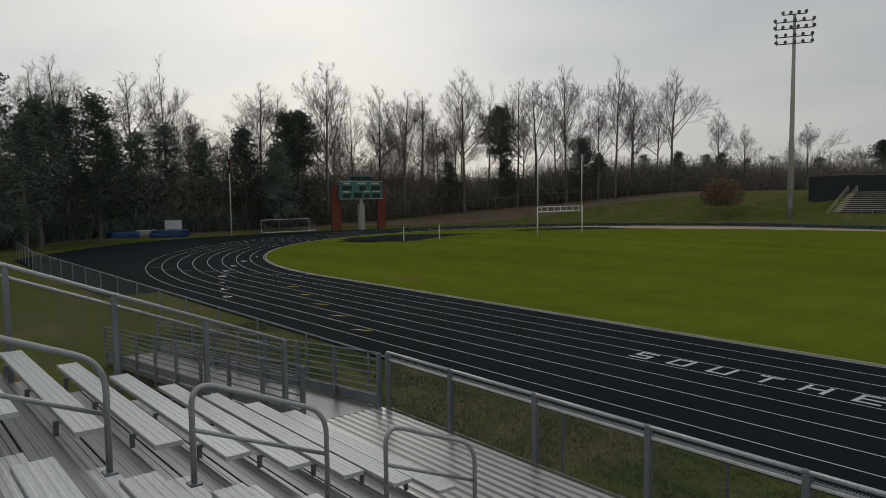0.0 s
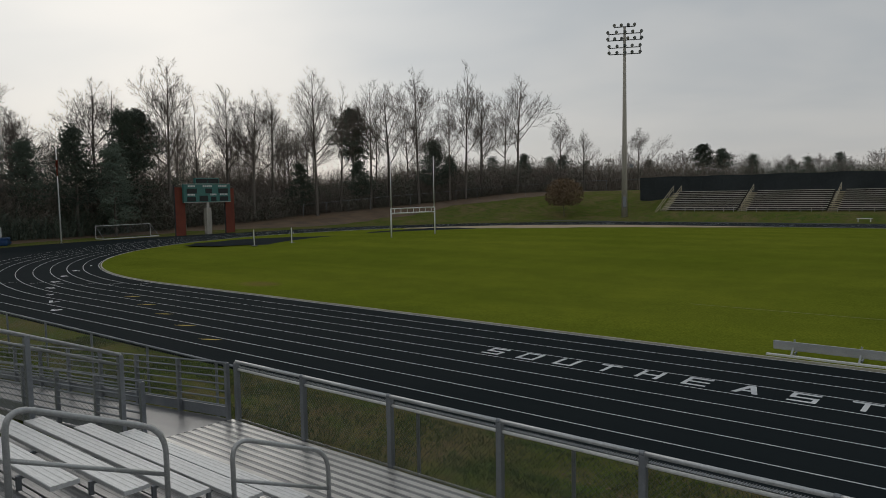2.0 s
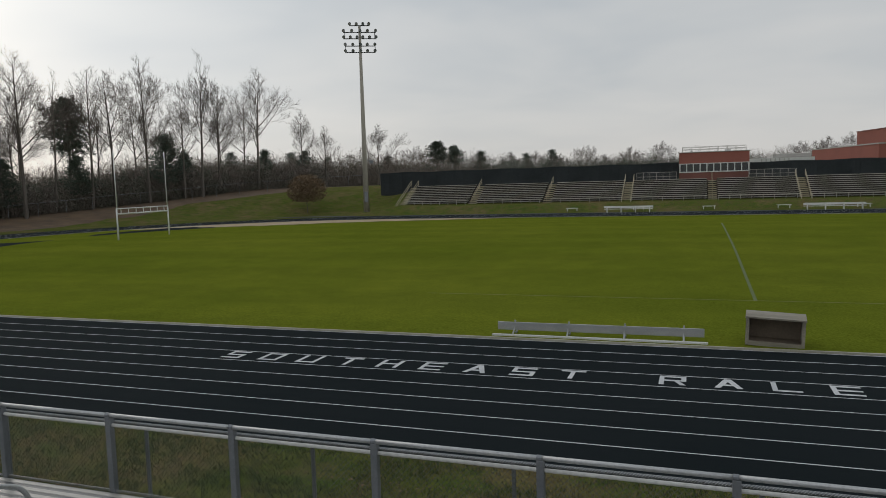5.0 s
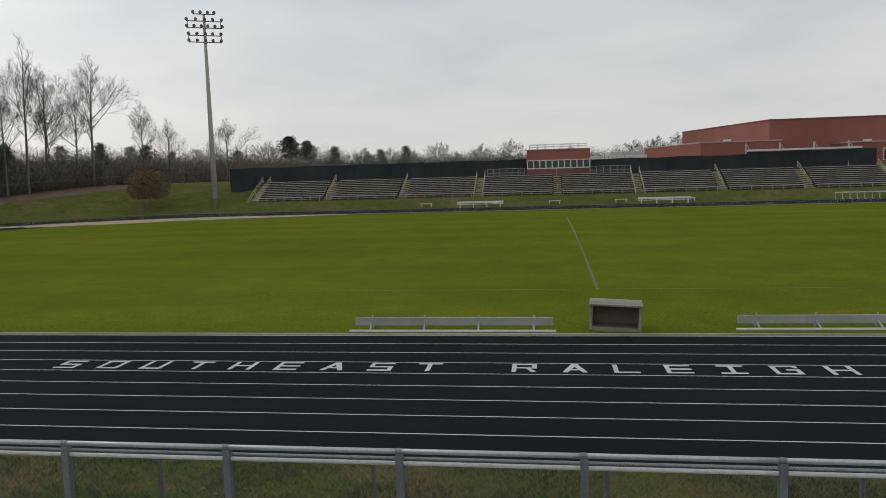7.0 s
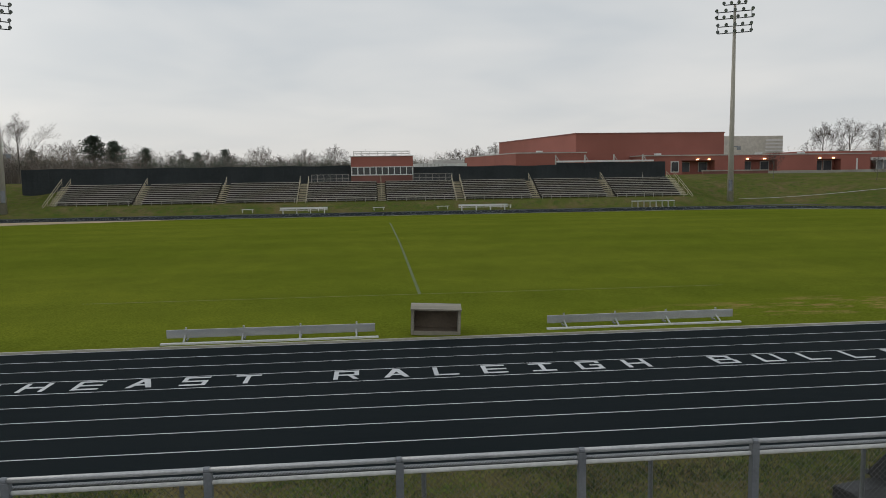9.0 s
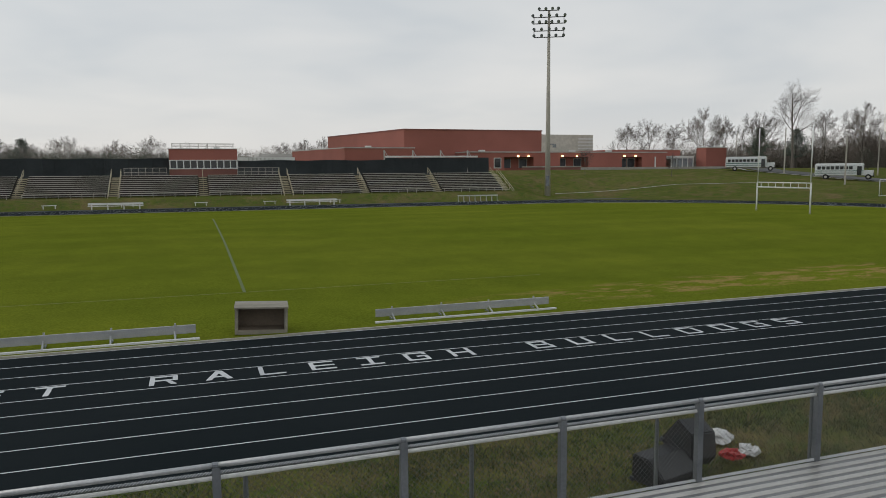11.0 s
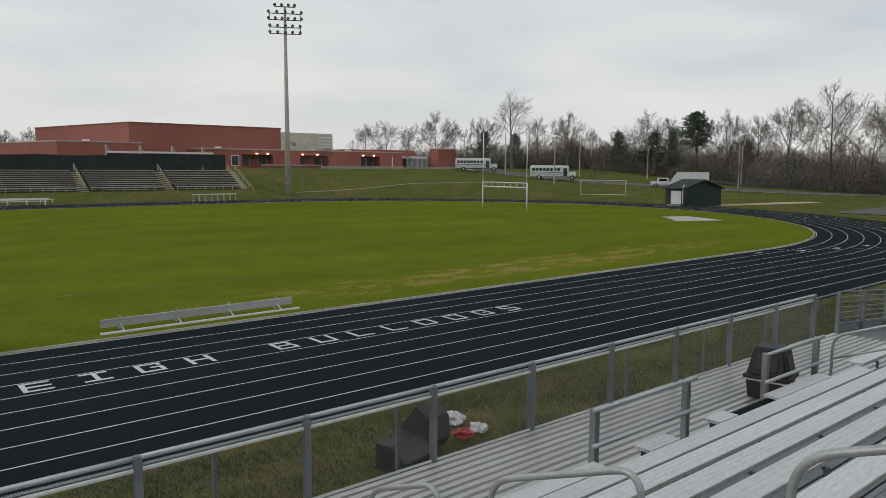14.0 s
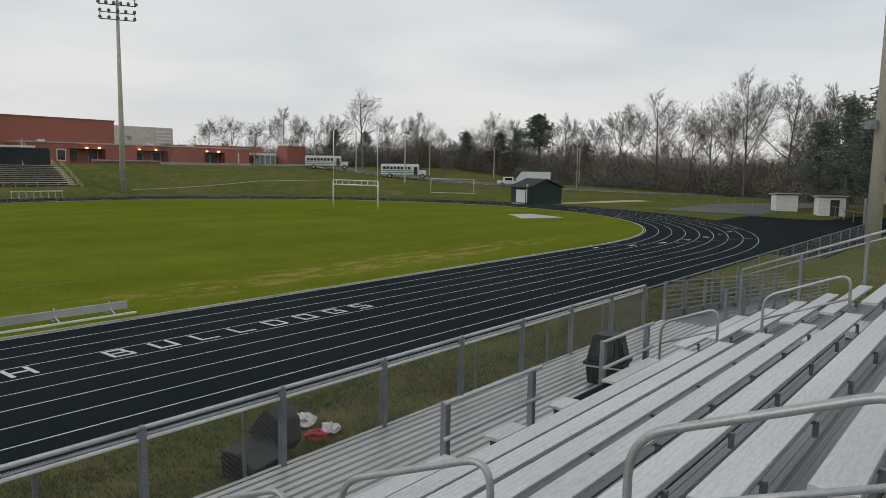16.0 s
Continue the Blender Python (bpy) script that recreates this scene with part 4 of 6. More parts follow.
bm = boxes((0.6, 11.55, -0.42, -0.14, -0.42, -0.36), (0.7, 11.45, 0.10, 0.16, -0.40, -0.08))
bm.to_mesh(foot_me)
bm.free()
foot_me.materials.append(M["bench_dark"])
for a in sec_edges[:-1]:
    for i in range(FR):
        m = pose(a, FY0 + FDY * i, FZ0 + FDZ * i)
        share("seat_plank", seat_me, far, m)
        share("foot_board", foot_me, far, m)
    # front rail of the section
    bm = bmesh.new()
    for z in (0.05, -0.3):
        sweep(bm, [(a + 0.8, FY0 - 0.8, FZ0 + z), (a + 11.4, FY0 - 0.8, FZ0 + z)], 0.035, 4)
    for k in range(8):
        x = a + 0.8 + 10.3 * k / 7
        sweep(bm, [(x, FY0 - 0.8, FZ0 - 0.75), (x, FY0 - 0.8, FZ0 + 0.1)], 0.035, 4)
    part("front_rail", bm, M["bench_old"], far)
# sloping near-black bed closes the underside, its colour standing in for the shade there
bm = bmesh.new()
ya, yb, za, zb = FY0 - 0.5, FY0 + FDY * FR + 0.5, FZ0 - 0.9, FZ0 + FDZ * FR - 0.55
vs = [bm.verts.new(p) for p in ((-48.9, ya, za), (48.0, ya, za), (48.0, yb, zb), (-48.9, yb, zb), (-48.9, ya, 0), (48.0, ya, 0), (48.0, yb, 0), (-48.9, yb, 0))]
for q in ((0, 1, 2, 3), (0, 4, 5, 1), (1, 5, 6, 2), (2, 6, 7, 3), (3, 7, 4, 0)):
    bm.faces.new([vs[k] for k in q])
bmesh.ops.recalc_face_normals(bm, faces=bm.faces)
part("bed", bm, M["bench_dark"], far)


def far_stair(x, low, group="far stand stairs"):
    t = empty("stair", pose(x, 0, 0), label="pale metal stair flight with pipe handrails between bleacher sections", category="stairs", group=group)
    n_s = FR + (5 if low else 0)
    y0 = FY0 - (1.7 if low else 0.4)
    z0 = FZ0 - (1.3 if low else 0.45)
    y1, z1 = FY0 + FDY * FR, FZ0 + FDZ * FR - 0.3
    for k in range(n_s):
        y, z = y0 + (y1 - y0) * k / n_s, z0 + (z1 - z0) * k / n_s
        part("tread", boxes((-0.62, 0.62, y, y + (y1 - y0) / n_s + 0.05, z - 0.16, z)), M["stairs"], t)
    for s in (-1, 1) if low or abs(x) > 46 else (0,):
        bm = bmesh.new()
        for o in (0.95, 0.5):
            sweep(bm, [(s * 0.66, y0, z0 + o), (s * 0.66, y1, z1 + o)], 0.045, 5)
        for k in range(5):
            y, z = y0 + (y1 - y0) * k / 4, z0 + (z1 - z0) * k / 4
            sweep(bm, [(s * 0.66, y, z - 0.1), (s * 0.66, y, z + 0.95)], 0.04, 5)
        part("handrail", bm, M["stairs"], t)


for k, x in enumerate(sec_edges):
    far_stair(x, k in (0, 3, 5, 8))

# press box on the top of the stand
press = empty("press_box", pose(-0.15, 97.2, 0), label="red brick press box with a white-framed ribbon window", category="building")
part("lower_wall", boxes((-5.05, 5.05, 0, 3.8, 2.5, 5.35)), M["brick_low"], press)
part("upper_wall", boxes((-5.05, 5.05, 0, 3.8, 6.75, 8.42)), M["brick"], press)
part("rear_wall", boxes((-5.05, 5.05, 3.0, 3.78, 5.35, 6.75)), M["brick"], press)
part("wall_pier", boxes((-5.04, -4.9, 0.05, 3.0, 5.35, 6.75)), M["brick"], press)
part("wall_pier", boxes((4.9, 5.04, 0.05, 3.0, 5.35, 6.75)), M["brick"], press)
part("roof", boxes((-5.2, 5.2, -0.12, 3.95, 8.42, 8.53), bevel=0.02), M["grey_coping"], press)
part("window_sill", boxes((-5.07, 5.07, -0.1, 0.12, 5.35, 5.52)), M["white"], press)
part("window_head", boxes((-5.07, 5.07, -0.05, 0.12, 6.66, 6.78)), M["white"], press)
for k in range(11):
    x = -4.95 + 0.99 * k
    part("mullion", boxes((x - 0.08, x + 0.08, -0.03, 0.10, 5.52, 6.66)), M["white"], press)
    if k < 10:
        part("pane", boxes((x + 0.08, x + 0.91, 0.04, 0.06, 5.52, 6.66)), M["glass"], press)
bm = bmesh.new()
for z in (8.95, 9.3):
    sweep(bm, [(-4.6, 0.4, z), (4.6, 0.4, z)], 0.03, 5)
    sweep(bm, [(-4.6, 3.4, z), (4.6, 3.4, z)], 0.03, 5)
for k in range(8):
    for yy in (0.4, 3.4):
        sweep(bm, [(-4.6 + 9.2 * k / 7, yy, 8.5), (-4.6 + 9.2 * k / 7, yy, 9.3)], 0.03, 5)
part("roof_rail", bm, M["grey_coping"], press)
part("roof_hatch", boxes((1.6, 2.5, 1.4, 2.2, 8.5, 8.8), bevel=0.03), M["white"], press)
for s, x0, x1 in ((-1, -11.6, -5.6), (1, 4.8, 11.3)):
    o = empty("platform_rail", pose(0, 96.9, 0), label="meshed pipe railing of the camera platform beside the press box", category="railing", group="platform railings")
    bm = bmesh.new()
    for z in (4.4, 4.9, 5.55):
        sweep(bm, [(x0, 0, z), (x1, 0, z)], 0.035, 5)
    for k in range(7):
        sweep(bm, [(x0 + (x1 - x0) * k / 6, 0, 3.6), (x0 + (x1 - x0) * k / 6, 0, 5.55)], 0.035, 5)
    part("frame", bm, M["grey_coping"], o)
    q = chain_link("mesh_infill", x1 - x0, 1.1, o, cell=0.25, r=0.008)
    q.matrix_basis = pose(x0, 0, 4.4)

# black cloth screen behind the stand
screen = empty("windscreen_fence", pose(0, 99.0, 0), label="black windscreen cloth on a tall fence behind the bleachers", category="fence")
for a, b, z in ((-57, -5.3, 7.0), (5.1, 29.4, 6.7), (29.4, 48.6, 7.05)):
    bm = bmesh.new()
    n_c = int((b - a) * 1.2)
    prev = None
    for k in range(n_c + 1):
        x = a + (b - a) * k / n_c
        yy = 0.12 * math.sin(x * 1.05) + 0.06 * math.sin(x * 2.7)
        cur = (bm.verts.new((x, yy, 2.5)), bm.verts.new((x, yy * 0.4, z + 0.06 * math.sin(x * 0.7))))
        if prev:
            bm.faces.new((prev[0], cur[0], cur[1], prev[1]))
        prev = cur
    bmesh.ops.solidify(bm, geom=bm.faces[:], thickness=0.02)
    part("cloth", bm, M["screen"], screen)
    for k in range(int((b - a) / 3) + 1):
        part("post", pipe([(a + 3 * k, 0.25, 2), (a + 3 * k, 0.25, z + 0.05)], 0.045, 6), M["galv"], screen)
part("white_beam", boxes((29.4, 46.4, -0.3, 0.0, 7.12, 7.42), bevel=0.03), M["white"], screen, "white padded top beam")
for k in range(4):
    part("beam_strut", boxes((29.2 + 5.1 * k, 29.4 + 5.1 * k, 0.05, 0.25, 2, 8.4)), M["grey_coping"], screen)
    part("beam_brace", sweep(bmesh.new(), [(29.3 + 5.1 * k, 0.15, 8.35), (29.9 + 5.1 * k, 0.15, 7.4)], 0.08, 4), M["grey_coping"], screen)

# white far-side benches
for x0, x1, y in ((-15.2, -8.4, 83.6), (10.7, 18.0, 83.6)):
    t = empty("far_bench", pose(x0, y, 0), label="white team bench beyond the far straight", category="bench", group="far team benches")
    L = x1 - x0
    part("seat_plank", boxes((0, L, -0.2, 0.2, 0.45, 0.52)), M["white"], t)
    part("backrest", boxes((0, L, 0.2, 0.26, 0.62, 0.9)), M["white"], t)
    for k in range(4):
        part("leg", boxes((0.4 + (L - 0.9) * k / 3, 0.5 + (L - 0.9) * k / 3, -0.2, 0.28, 0.0, 0.9)), M["white"], t)


# ---- scoreboard ----
sb = empty("scoreboard", pose(-90.0, 33.7, 0.0, 0, 0, 90 + 2), label="green football scoreboard with black digit panels on a concrete post", category="scoreboard")
part("board", boxes((-3.65, 3.65, -0.2, 0.2, 4.35, 6.85), bevel=0.02), M["board_green"], sb)
part("top_board", boxes((-1.9, 1.9, -0.18, 0.18, 6.85, 7.6), bevel=0.02), M["board_green"], sb)
for k in range(2):
    part("digit_panel", boxes((-1.75 + 1.8 * k, -0.05 + 1.8 * k, -0.24, -0.19, 6.95, 7.5)), M["board_black"], sb)
for x0, x1, z0, z1 in ((-3.2, -1.7, 5.55, 6.2), (-0.35, 0.65, 5.55, 6.2), (1.7, 3.2, 5.55, 6.2), (-3.2, -1.9, 4.5, 5.1), (-1.3, 0.0, 4.5, 5.25), (0.5, 1.3, 4.5, 5.1), (1.9, 3.2, 4.5, 5.1)):
    part("digit_panel", boxes((x0, x1, -0.25, -0.2, z0, z1)), M["board_black"], sb)
for x0, x1, z in ((-3.0, -1.9, 6.42), (-0.75, 0.75, 6.42), (1.7, 3.1, 6.42), (-3.1, -2.0, 5.28), (0.4, 1.4, 5.28), (1.9, 3.2, 5.28)):
    n_c = 5
    for k in range(n_c):
        part("caption_bar", boxes((x0 + (x1 - x0) * k / n_c, x0 + (x1 - x0) * (k + 0.7) / n_c, -0.23, -0.2, z, z + 0.22)), M["white"], sb)
part("trim", boxes((-3.7, 3.7, -0.23, -0.2, 6.78, 6.86), (-3.7, 3.7, -0.23, -0.2, 4.33, 4.40)), M["grey_coping"], sb)
part("post", boxes((-0.38, 0.38, -0.3, 0.3, -0.2, 3.6)), M["pole"], sb, "square concrete post")
part("stem", boxes((-0.18, 0.18, -0.15, 0.15, 3.6, 4.4)), M["grey_coping"], sb)
for s in (-1, 1):
    t = empty("red_banner_pillar", sb.matrix_world @ pose(s * 3.9, 0.5, 0), label="faded red banner pillar beside the scoreboard", category="banner", group="scoreboard pillars")
    part("cloth", boxes((-0.72, 0.72, -0.15, 0.15, 0.0, 6.4 if s < 0 else 6.2), bevel=0.02), M["red_banner"], t)
    part("pole", boxes((-0.78, -0.70, -0.08, 0.08, -0.2, 6.7)), M["steel_dark"], t)
flag = empty("flagpole", pose(-91.5, 15.0, 0), label="white flagpole with a limp red and white flag", category="flagpole")
part("pole", pipe([(0, 0, -0.2), (0, 0, 6), (0, 0, 11.2)], [0.09, 0.075, 0.05], 8), M["white"], flag, smooth=True)
bm = bmesh.new()
prev = None
for k in range(9):
    z = 9.7 - 1.9 * k / 8
    cur = [bm.verts.new((0.05 + 0.28 * u * (0.6 + 0.4 * math.sin(k)), -0.05 - 0.12 * math.sin(u * 5 + k * 0.6), z)) for u in (0, 0.35, 0.7, 1)]
    if prev:
        for i in range(3):
            bm.faces.new((prev[i], prev[i + 1], cur[i + 1], cur[i]))
    prev = cur
bmesh.ops.solidify(bm, geom=bm.faces[:], thickness=0.02)
part("flag", bm, M["red_banner"], flag, "limp red and white flag")


# ---- soccer goals ----
def soccer_goal(m, w, h, label, net=True):
    t = empty("soccer_goal", m, label=label, category="goal", group="soccer goals")
    for x in (0, w):
        part("upright", pipe([(x, 0, 0), (x, 0, h)], 0.05, 8), M["white"], t, smooth=True)
        part("side_stay", pipe([(x, 0, h), (x, 1.6, 0)], 0.03, 6), M["galv"], t)
        part("base_bar", pipe([(x, 0, 0.03), (x, 1.6, 0.03)], 0.04, 6), M["white"], t)
    part("crossbar", pipe([(0, 0, h), (w, 0, h)], 0.05, 8), M["white"], t, smooth=True)
    part("rear_bar", pipe([(0, 1.6, 0.03), (w, 1.6, 0.03)], 0.04, 6), M["white"], t)
    if net:
        o = chain_link("net", w, math.hypot(h, 1.6), t, cell=0.3, r=0.004)
        o.matrix_basis = pose(0, 1.6, 0.03, math.degrees(math.atan2(1.6, h)), 0, 0)


soccer_goal(pose(-94.6, 20.5, 0.06, 90, 0, 90), 7.3, 2.2, "white soccer goal lying face down by the trees")
soccer_goal(pose(91.5, 56.0, 0.75, 0, 0, -62), 7.3, 2.4, "white soccer goal on the grass beyond the bend", False)


# ---- school building behind the stand ----
def prism(name, outline, z0, z1, material, parent, label=""):
    bm = bmesh.new()
    lo = [bm.verts.new((x, y, z0)) for x, y in outline]
    hi = [bm.verts.new((x, y, z1)) for x, y in outline]
    n = len(outline)
    for k in range(n):
        bm.faces.new((lo[k], lo[(k + 1) % n], hi[(k + 1) % n], hi[k]))
    bm.faces.new(hi)
    bm.faces.new(lo[::-1])
    bmesh.ops.recalc_face_normals(bm, faces=bm.faces)
    return part(name, bm, material, parent, label)


def grown(outline, d):
    cx, cy = sum(p[0] for p in outline) / len(outline), sum(p[1] for p in outline) / len(outline)
    return [(x + d * (1 if x > cx else -1), y + d * (1 if y > cy else -1)) for x, y in outline]


school = empty("school_building", pose(0, 0, 0), label="long red brick school building with a tall gymnasium block", category="building")
gym = [(47.6, 150), (85.0, 150), (85.0, 195), (37.0, 195)]
prism("gym_wall", gym, 2, 14.75, M["brick"], school)
prism("gym_coping", grown(gym, 0.15), 14.75, 15.0, M["brick_low"], school)
low = [(32.0, 146), (49.0, 146), (49.0, 149.9), (38.9, 178), (24.2, 178)]
prism("low_wall", low, 2, 10.1, M["brick"], school)
prism("low_coping", grown(low, 0.12), 10.1, 10.35, M["grey_coping"], school)
wing = [(61.0, 144.6), (118.0, 144.6), (118.0, 175.0), (85.1, 175.0), (85.1, 149.9), (61.0, 149.9)]
prism("wing_wall", wing, 2, 9.05, M["brick"], school)
prism("wing_coping", [(60.9, 141.85), (118.15, 141.85), (118.15, 175.0), (85.2, 175.0), (85.2, 149.8), (60.9, 149.8)], 9.05, 9.3, M["grey_coping"], school)
prism("end_wall", [(105, 150), (128.5, 150), (128.5, 180), (105, 180)], 2, 10.0, M["brick"], school)
prism("tower_wall", [(130.8, 142), (137.6, 142), (137.6, 146), (130.8, 146)], 2, 10.4, M["brick"], school)
prism("tower_coping", [(130.7, 141.9), (137.7, 141.9), (137.7, 146.1), (130.7, 146.1)], 10.4, 10.6, M["grey_coping"], school)
prism("beige_wall", [(104.0, 188), (123.0, 188), (123.0, 205), (104.0, 205)], 2, 15.9, M["beige"], school, "beige block wall")
for k in range(4):
    part("beige_band", boxes((117.5, 123.02, 187.9, 188.0, 11.2 + 1.05 * k, 11.7 + 1.05 * k)), M["white"], school)
part("window_pane", boxes((68.2, 69.8, 141.90, 141.96, 5.4, 7.6)), M["glass"], school)
part("window_frame", boxes((68.0, 70.0, 141.96, 141.99, 5.2, 7.8)), M["white"], school)
PORCHES = ((70.8, 78.8, 74.5, 77.3), (86.2, 94.3, 86.8, 91.0), (104.3, 110.4, 104.9, 108.3))
walls_x = [61.0] + [v for p in PORCHES for v in p[:2]] + [118.0]
for xa, xb in zip(walls_x[::2], walls_x[1::2]):
    part("front_wall", boxes((xa, xb, 142.0, 144.55, 2, 9.05)), M["brick"], school)
for x0, x1, la, lb in PORCHES:
    # entrances set back under a brick beam
    part("porch_beam", boxes((x0 - 0.002, x1 + 0.002, 142.02, 143.0, 7.95, 9.04)), M["brick"], school)
    part("porch_ceiling", boxes((x0, x1, 143.0, 144.6, 8.6, 9.04)), M["grey_coping"], school)
    for xd in (x0 + 0.8, x1 - 2.8):
        part("door_panel", boxes((xd, xd + 2.0, 144.45, 144.58, 5.3, 7.5)), M["steel_dark"], school)
        part("door_frame", boxes((xd - 0.12, xd, 144.4, 144.58, 5.3, 7.6), (xd + 2.0, xd + 2.12, 144.4, 144.58, 5.3, 7.6), (xd, xd + 2.0, 144.4, 144.58, 7.5, 7.6)), M["grey_coping"], school)
    for x in (la, lb):
        part("wall_lamp", boxes((x - 0.22, x + 0.22, 141.6, 141.99, 8.05, 8.3), bevel=0.06), M["lit_lamp"], school, "lit amber wall lamp")
part("downpipe", boxes((114.3, 114.6, 141.8, 142.0, 4.5, 8.0)), M["white"], school)
bm = bmesh.new()
box(bm, 122.5, 130.0, 146.0, 149.8, 7.6, 8.3)
part("entrance_canopy", bm, M["white"], school)
for k in range(5):
    part("glass_mullion", boxes((122.5 + 1.8 * k, 122.75 + 1.8 * k, 146.0, 146.2, 3.5, 7.6)), M["white"], school)
part("glass_front", boxes((122.7, 129.9, 146.3, 146.35, 3.5, 7.6)), M["lamp_glass"], school)
for x, y, z in ((38, 150, 10.35), (66, 146, 9.3), (92, 147, 9.3), (103, 147, 9.3)):
    part("roof_vent", boxes((x, x + 1.4, y, y + 1.2, z, z + 0.5), bevel=0.05), M["white"], school)
terrace = empty("terrace", pose(0, 0, 0), label="pale concrete terrace with a low brick wall before the school", category="terrace")
part("slab", boxes((80, 128, 131.0, 141.9, 2.5, 5.3)), M["concrete"], terrace)
part("low_wall", boxes((70, 85, 129.6, 130.0, 2.5, 5.35)), M["brick_low"], terrace)
part("wall_cap", boxes((69.9, 85.1, 129.5, 130.1, 5.35, 5.6)), M["concrete"], terrace)
# white plant hall beyond the screen
hall = empty("white_hall", pose(8.0, 150.0, 0), label="white metal-sided hall with roof ducts", category="building")
part("wall", boxes((0, 13, 0, 18, 2, 8.1)), M["white"], hall)
part("roof", boxes((5, 12.6, 2, 16, 8.1, 9.0), bevel=0.15), M["grey_coping"], hall)
for k in range(7):
    part("rib", boxes((2.5 + k * 0.9, 2.7 + k * 0.9, -0.12, 0.0, 6.0, 8.0)), M["grey_coping"], hall)


# ---- road, kerbs and paths on the slope ----
def strip(name, pts, width, material, lift, label, category="road", n=60):
    v, f = [], []
    for i in range(n + 1):
        s = i / n * (len(pts) - 1)
        k = min(int(s), len(pts) - 2)
        t = s - k
        (x0, y0), (x1, y1) = pts[k], pts[k + 1]
        x, y = x0 + (x1 - x0) * t, y0 + (y1 - y0) * t
        d = Vector((x1 - x0, y1 - y0)).normalized()
        for w in (-1, 1):
            px, py = x - d.y * w * width / 2, y + d.x * w * width / 2
            v.append((px, py, height(px, py) + lift))
    for i in range(n):
        f.append((2 * i + 1, 2 * i, 2 * i + 2, 2 * i + 3))
    return tagged(from_data(name, v, f, material), label, category, kind="structure")


strip("road", [(138, 150), (118, 105), (123, 83), (132, 60), (146, 30), (160, -10)], 7.5, M["apron"], 0.06, "grey asphalt drive climbing past the field", "road")
strip("kerb", [(128, 141), (112.5, 106), (117, 82), (126, 59), (140, 29)], 0.9, M["concrete"], 0.10, "pale concrete kerb along the drive", "kerb")
strip("pavement", [(58, 91.5), (66, 90), (80, 87), (95, 80)], 0.22, M["concrete"], 0.06, "pale concrete edging along the foot of the bank", "pavement")
strip("pavement", [(92, 33), (99, 30), (108, 25)], 3.0, M["sand"], 0.05, "bare pale gravel path beside the shed", "pavement")
strip("pavement", [(88, 9), (108, 8), (125, 0)], 13.0, M["apron"], 0.045, "grey asphalt yard by the white sheds", "pavement")


def blot(name, cx, cy, rx, ry, turn, material, label, z=None, seed=0):
    """A ground patch with a ragged outline."""
    v = []
    for k in range(48):
        a = 2 * math.pi * k / 48
        q = 1 + 0.28 * noise.noise(Vector((2.2 * math.cos(a) + seed, 2.2 * math.sin(a), seed)))
        x, y = rx * q * math.cos(a), ry * q * math.sin(a)
        c, s = math.cos(radians(turn)), math.sin(radians(turn))
        px, py = cx + x * c - y * s, cy + x * s + y * c
        v.append((px, py, (0.05 + crown(px, py)) if z is None else z))
    return tagged(from_data(name, v, [tuple(range(48))], material), label, "ground patch", kind="structure")


# dark throwing and jumping areas inside the left bend, sand beyond
blot("bare_ground", -66.0, 27.0, 9.5, 5.5, 70, M["track"], "dark asphalt jumping apron inside the bend", 0.21, 3)
blot("bare_ground", -62.5, 45.0, 12.0, 6.0, 100, M["track"], "dark asphalt apron behind the goal post", 0.18, 9)
sv, sf = [], []
for i in range(61):
    q = i / 60
    a = radians(150 - 60 * min(q / 0.78, 1))
    ext = max(q - 0.78, 0) * 70
    w = 11.0 * math.sin(math.pi * min(max(q, 0.02), 0.985) ** 0.8) ** 0.9 * (1 + 0.25 * noise.noise(Vector((q * 9, 3, 0))))
    for j in range(5):
        r = RIN - 0.9 - w * j / 4 * (1 + (0.12 * noise.noise(Vector((q * 30, 7, 0))) if j == 4 else 0))
        x, y = -HALF + r * math.cos(a) + ext, CY + r * math.sin(a)
        sv.append((x, y, 0.055 + crown(x, y)))
    if i:
        for j in range(4):
            b0 = 5 * (i - 1) + j
            sf.append((b0, b0 + 1, b0 + 6, b0 + 5))
tagged(from_data("sand", sv, sf, M["sand"]), "strip of pale sand along the field's far edge", "ground patch", kind="structure")
slab = empty("concrete_pad", pose(61.6, 18.2, 0.12, 0, 0, -24), label="flat white concrete pad set in the grass", category="pad")
part("slab", boxes((-2.7, 2.7, -2.9, 2.9, 0, 0.06)), M["grey_coping"], slab)
part("joint", boxes((-0.02, 0.02, -2.9, 2.9, 0.06, 0.063)), M["concrete"], slab)


def standard(x, y, h, z):
    t = empty("jump_standard", pose(x, y, z), label="white high-jump standard on the apron", category="post", group="jump standards")
    part("upright", pipe([(0, 0, 0), (0, 0, h)], 0.05, 6), M["white"], t)
    part("base", boxes((-0.3, 0.3, -0.2, 0.2, 0, 0.08)), M["steel_dark"], t)


standard(-61.5, 20.4, 1.6, 0.2)
standard(-61.0, 24.6, 1.6, 0.2)


# ---- sheds ----
shed = empty("green_shed", pose(90.0, 34.4, 0.10, 0, 0, -15) @ Matrix.Scale(0.9, 4), label="dark green wooden shed with pitched roof and white roller door", category="shed")
part("wall", boxes((-3.6, 3.6, -2.2, 2.2, -0.3, 2.5)), M["green_dark"], shed)
bm = bmesh.new()
pr = [(-4.0, 2.45), (0, 3.75), (4.0, 2.45), (4.0, 2.6), (0, 3.95), (-4.0, 2.6)]
a = [bm.verts.new((x, -2.5, z)) for x, z in pr]
b = [bm.verts.new((x, 2.5, z)) for x, z in pr]
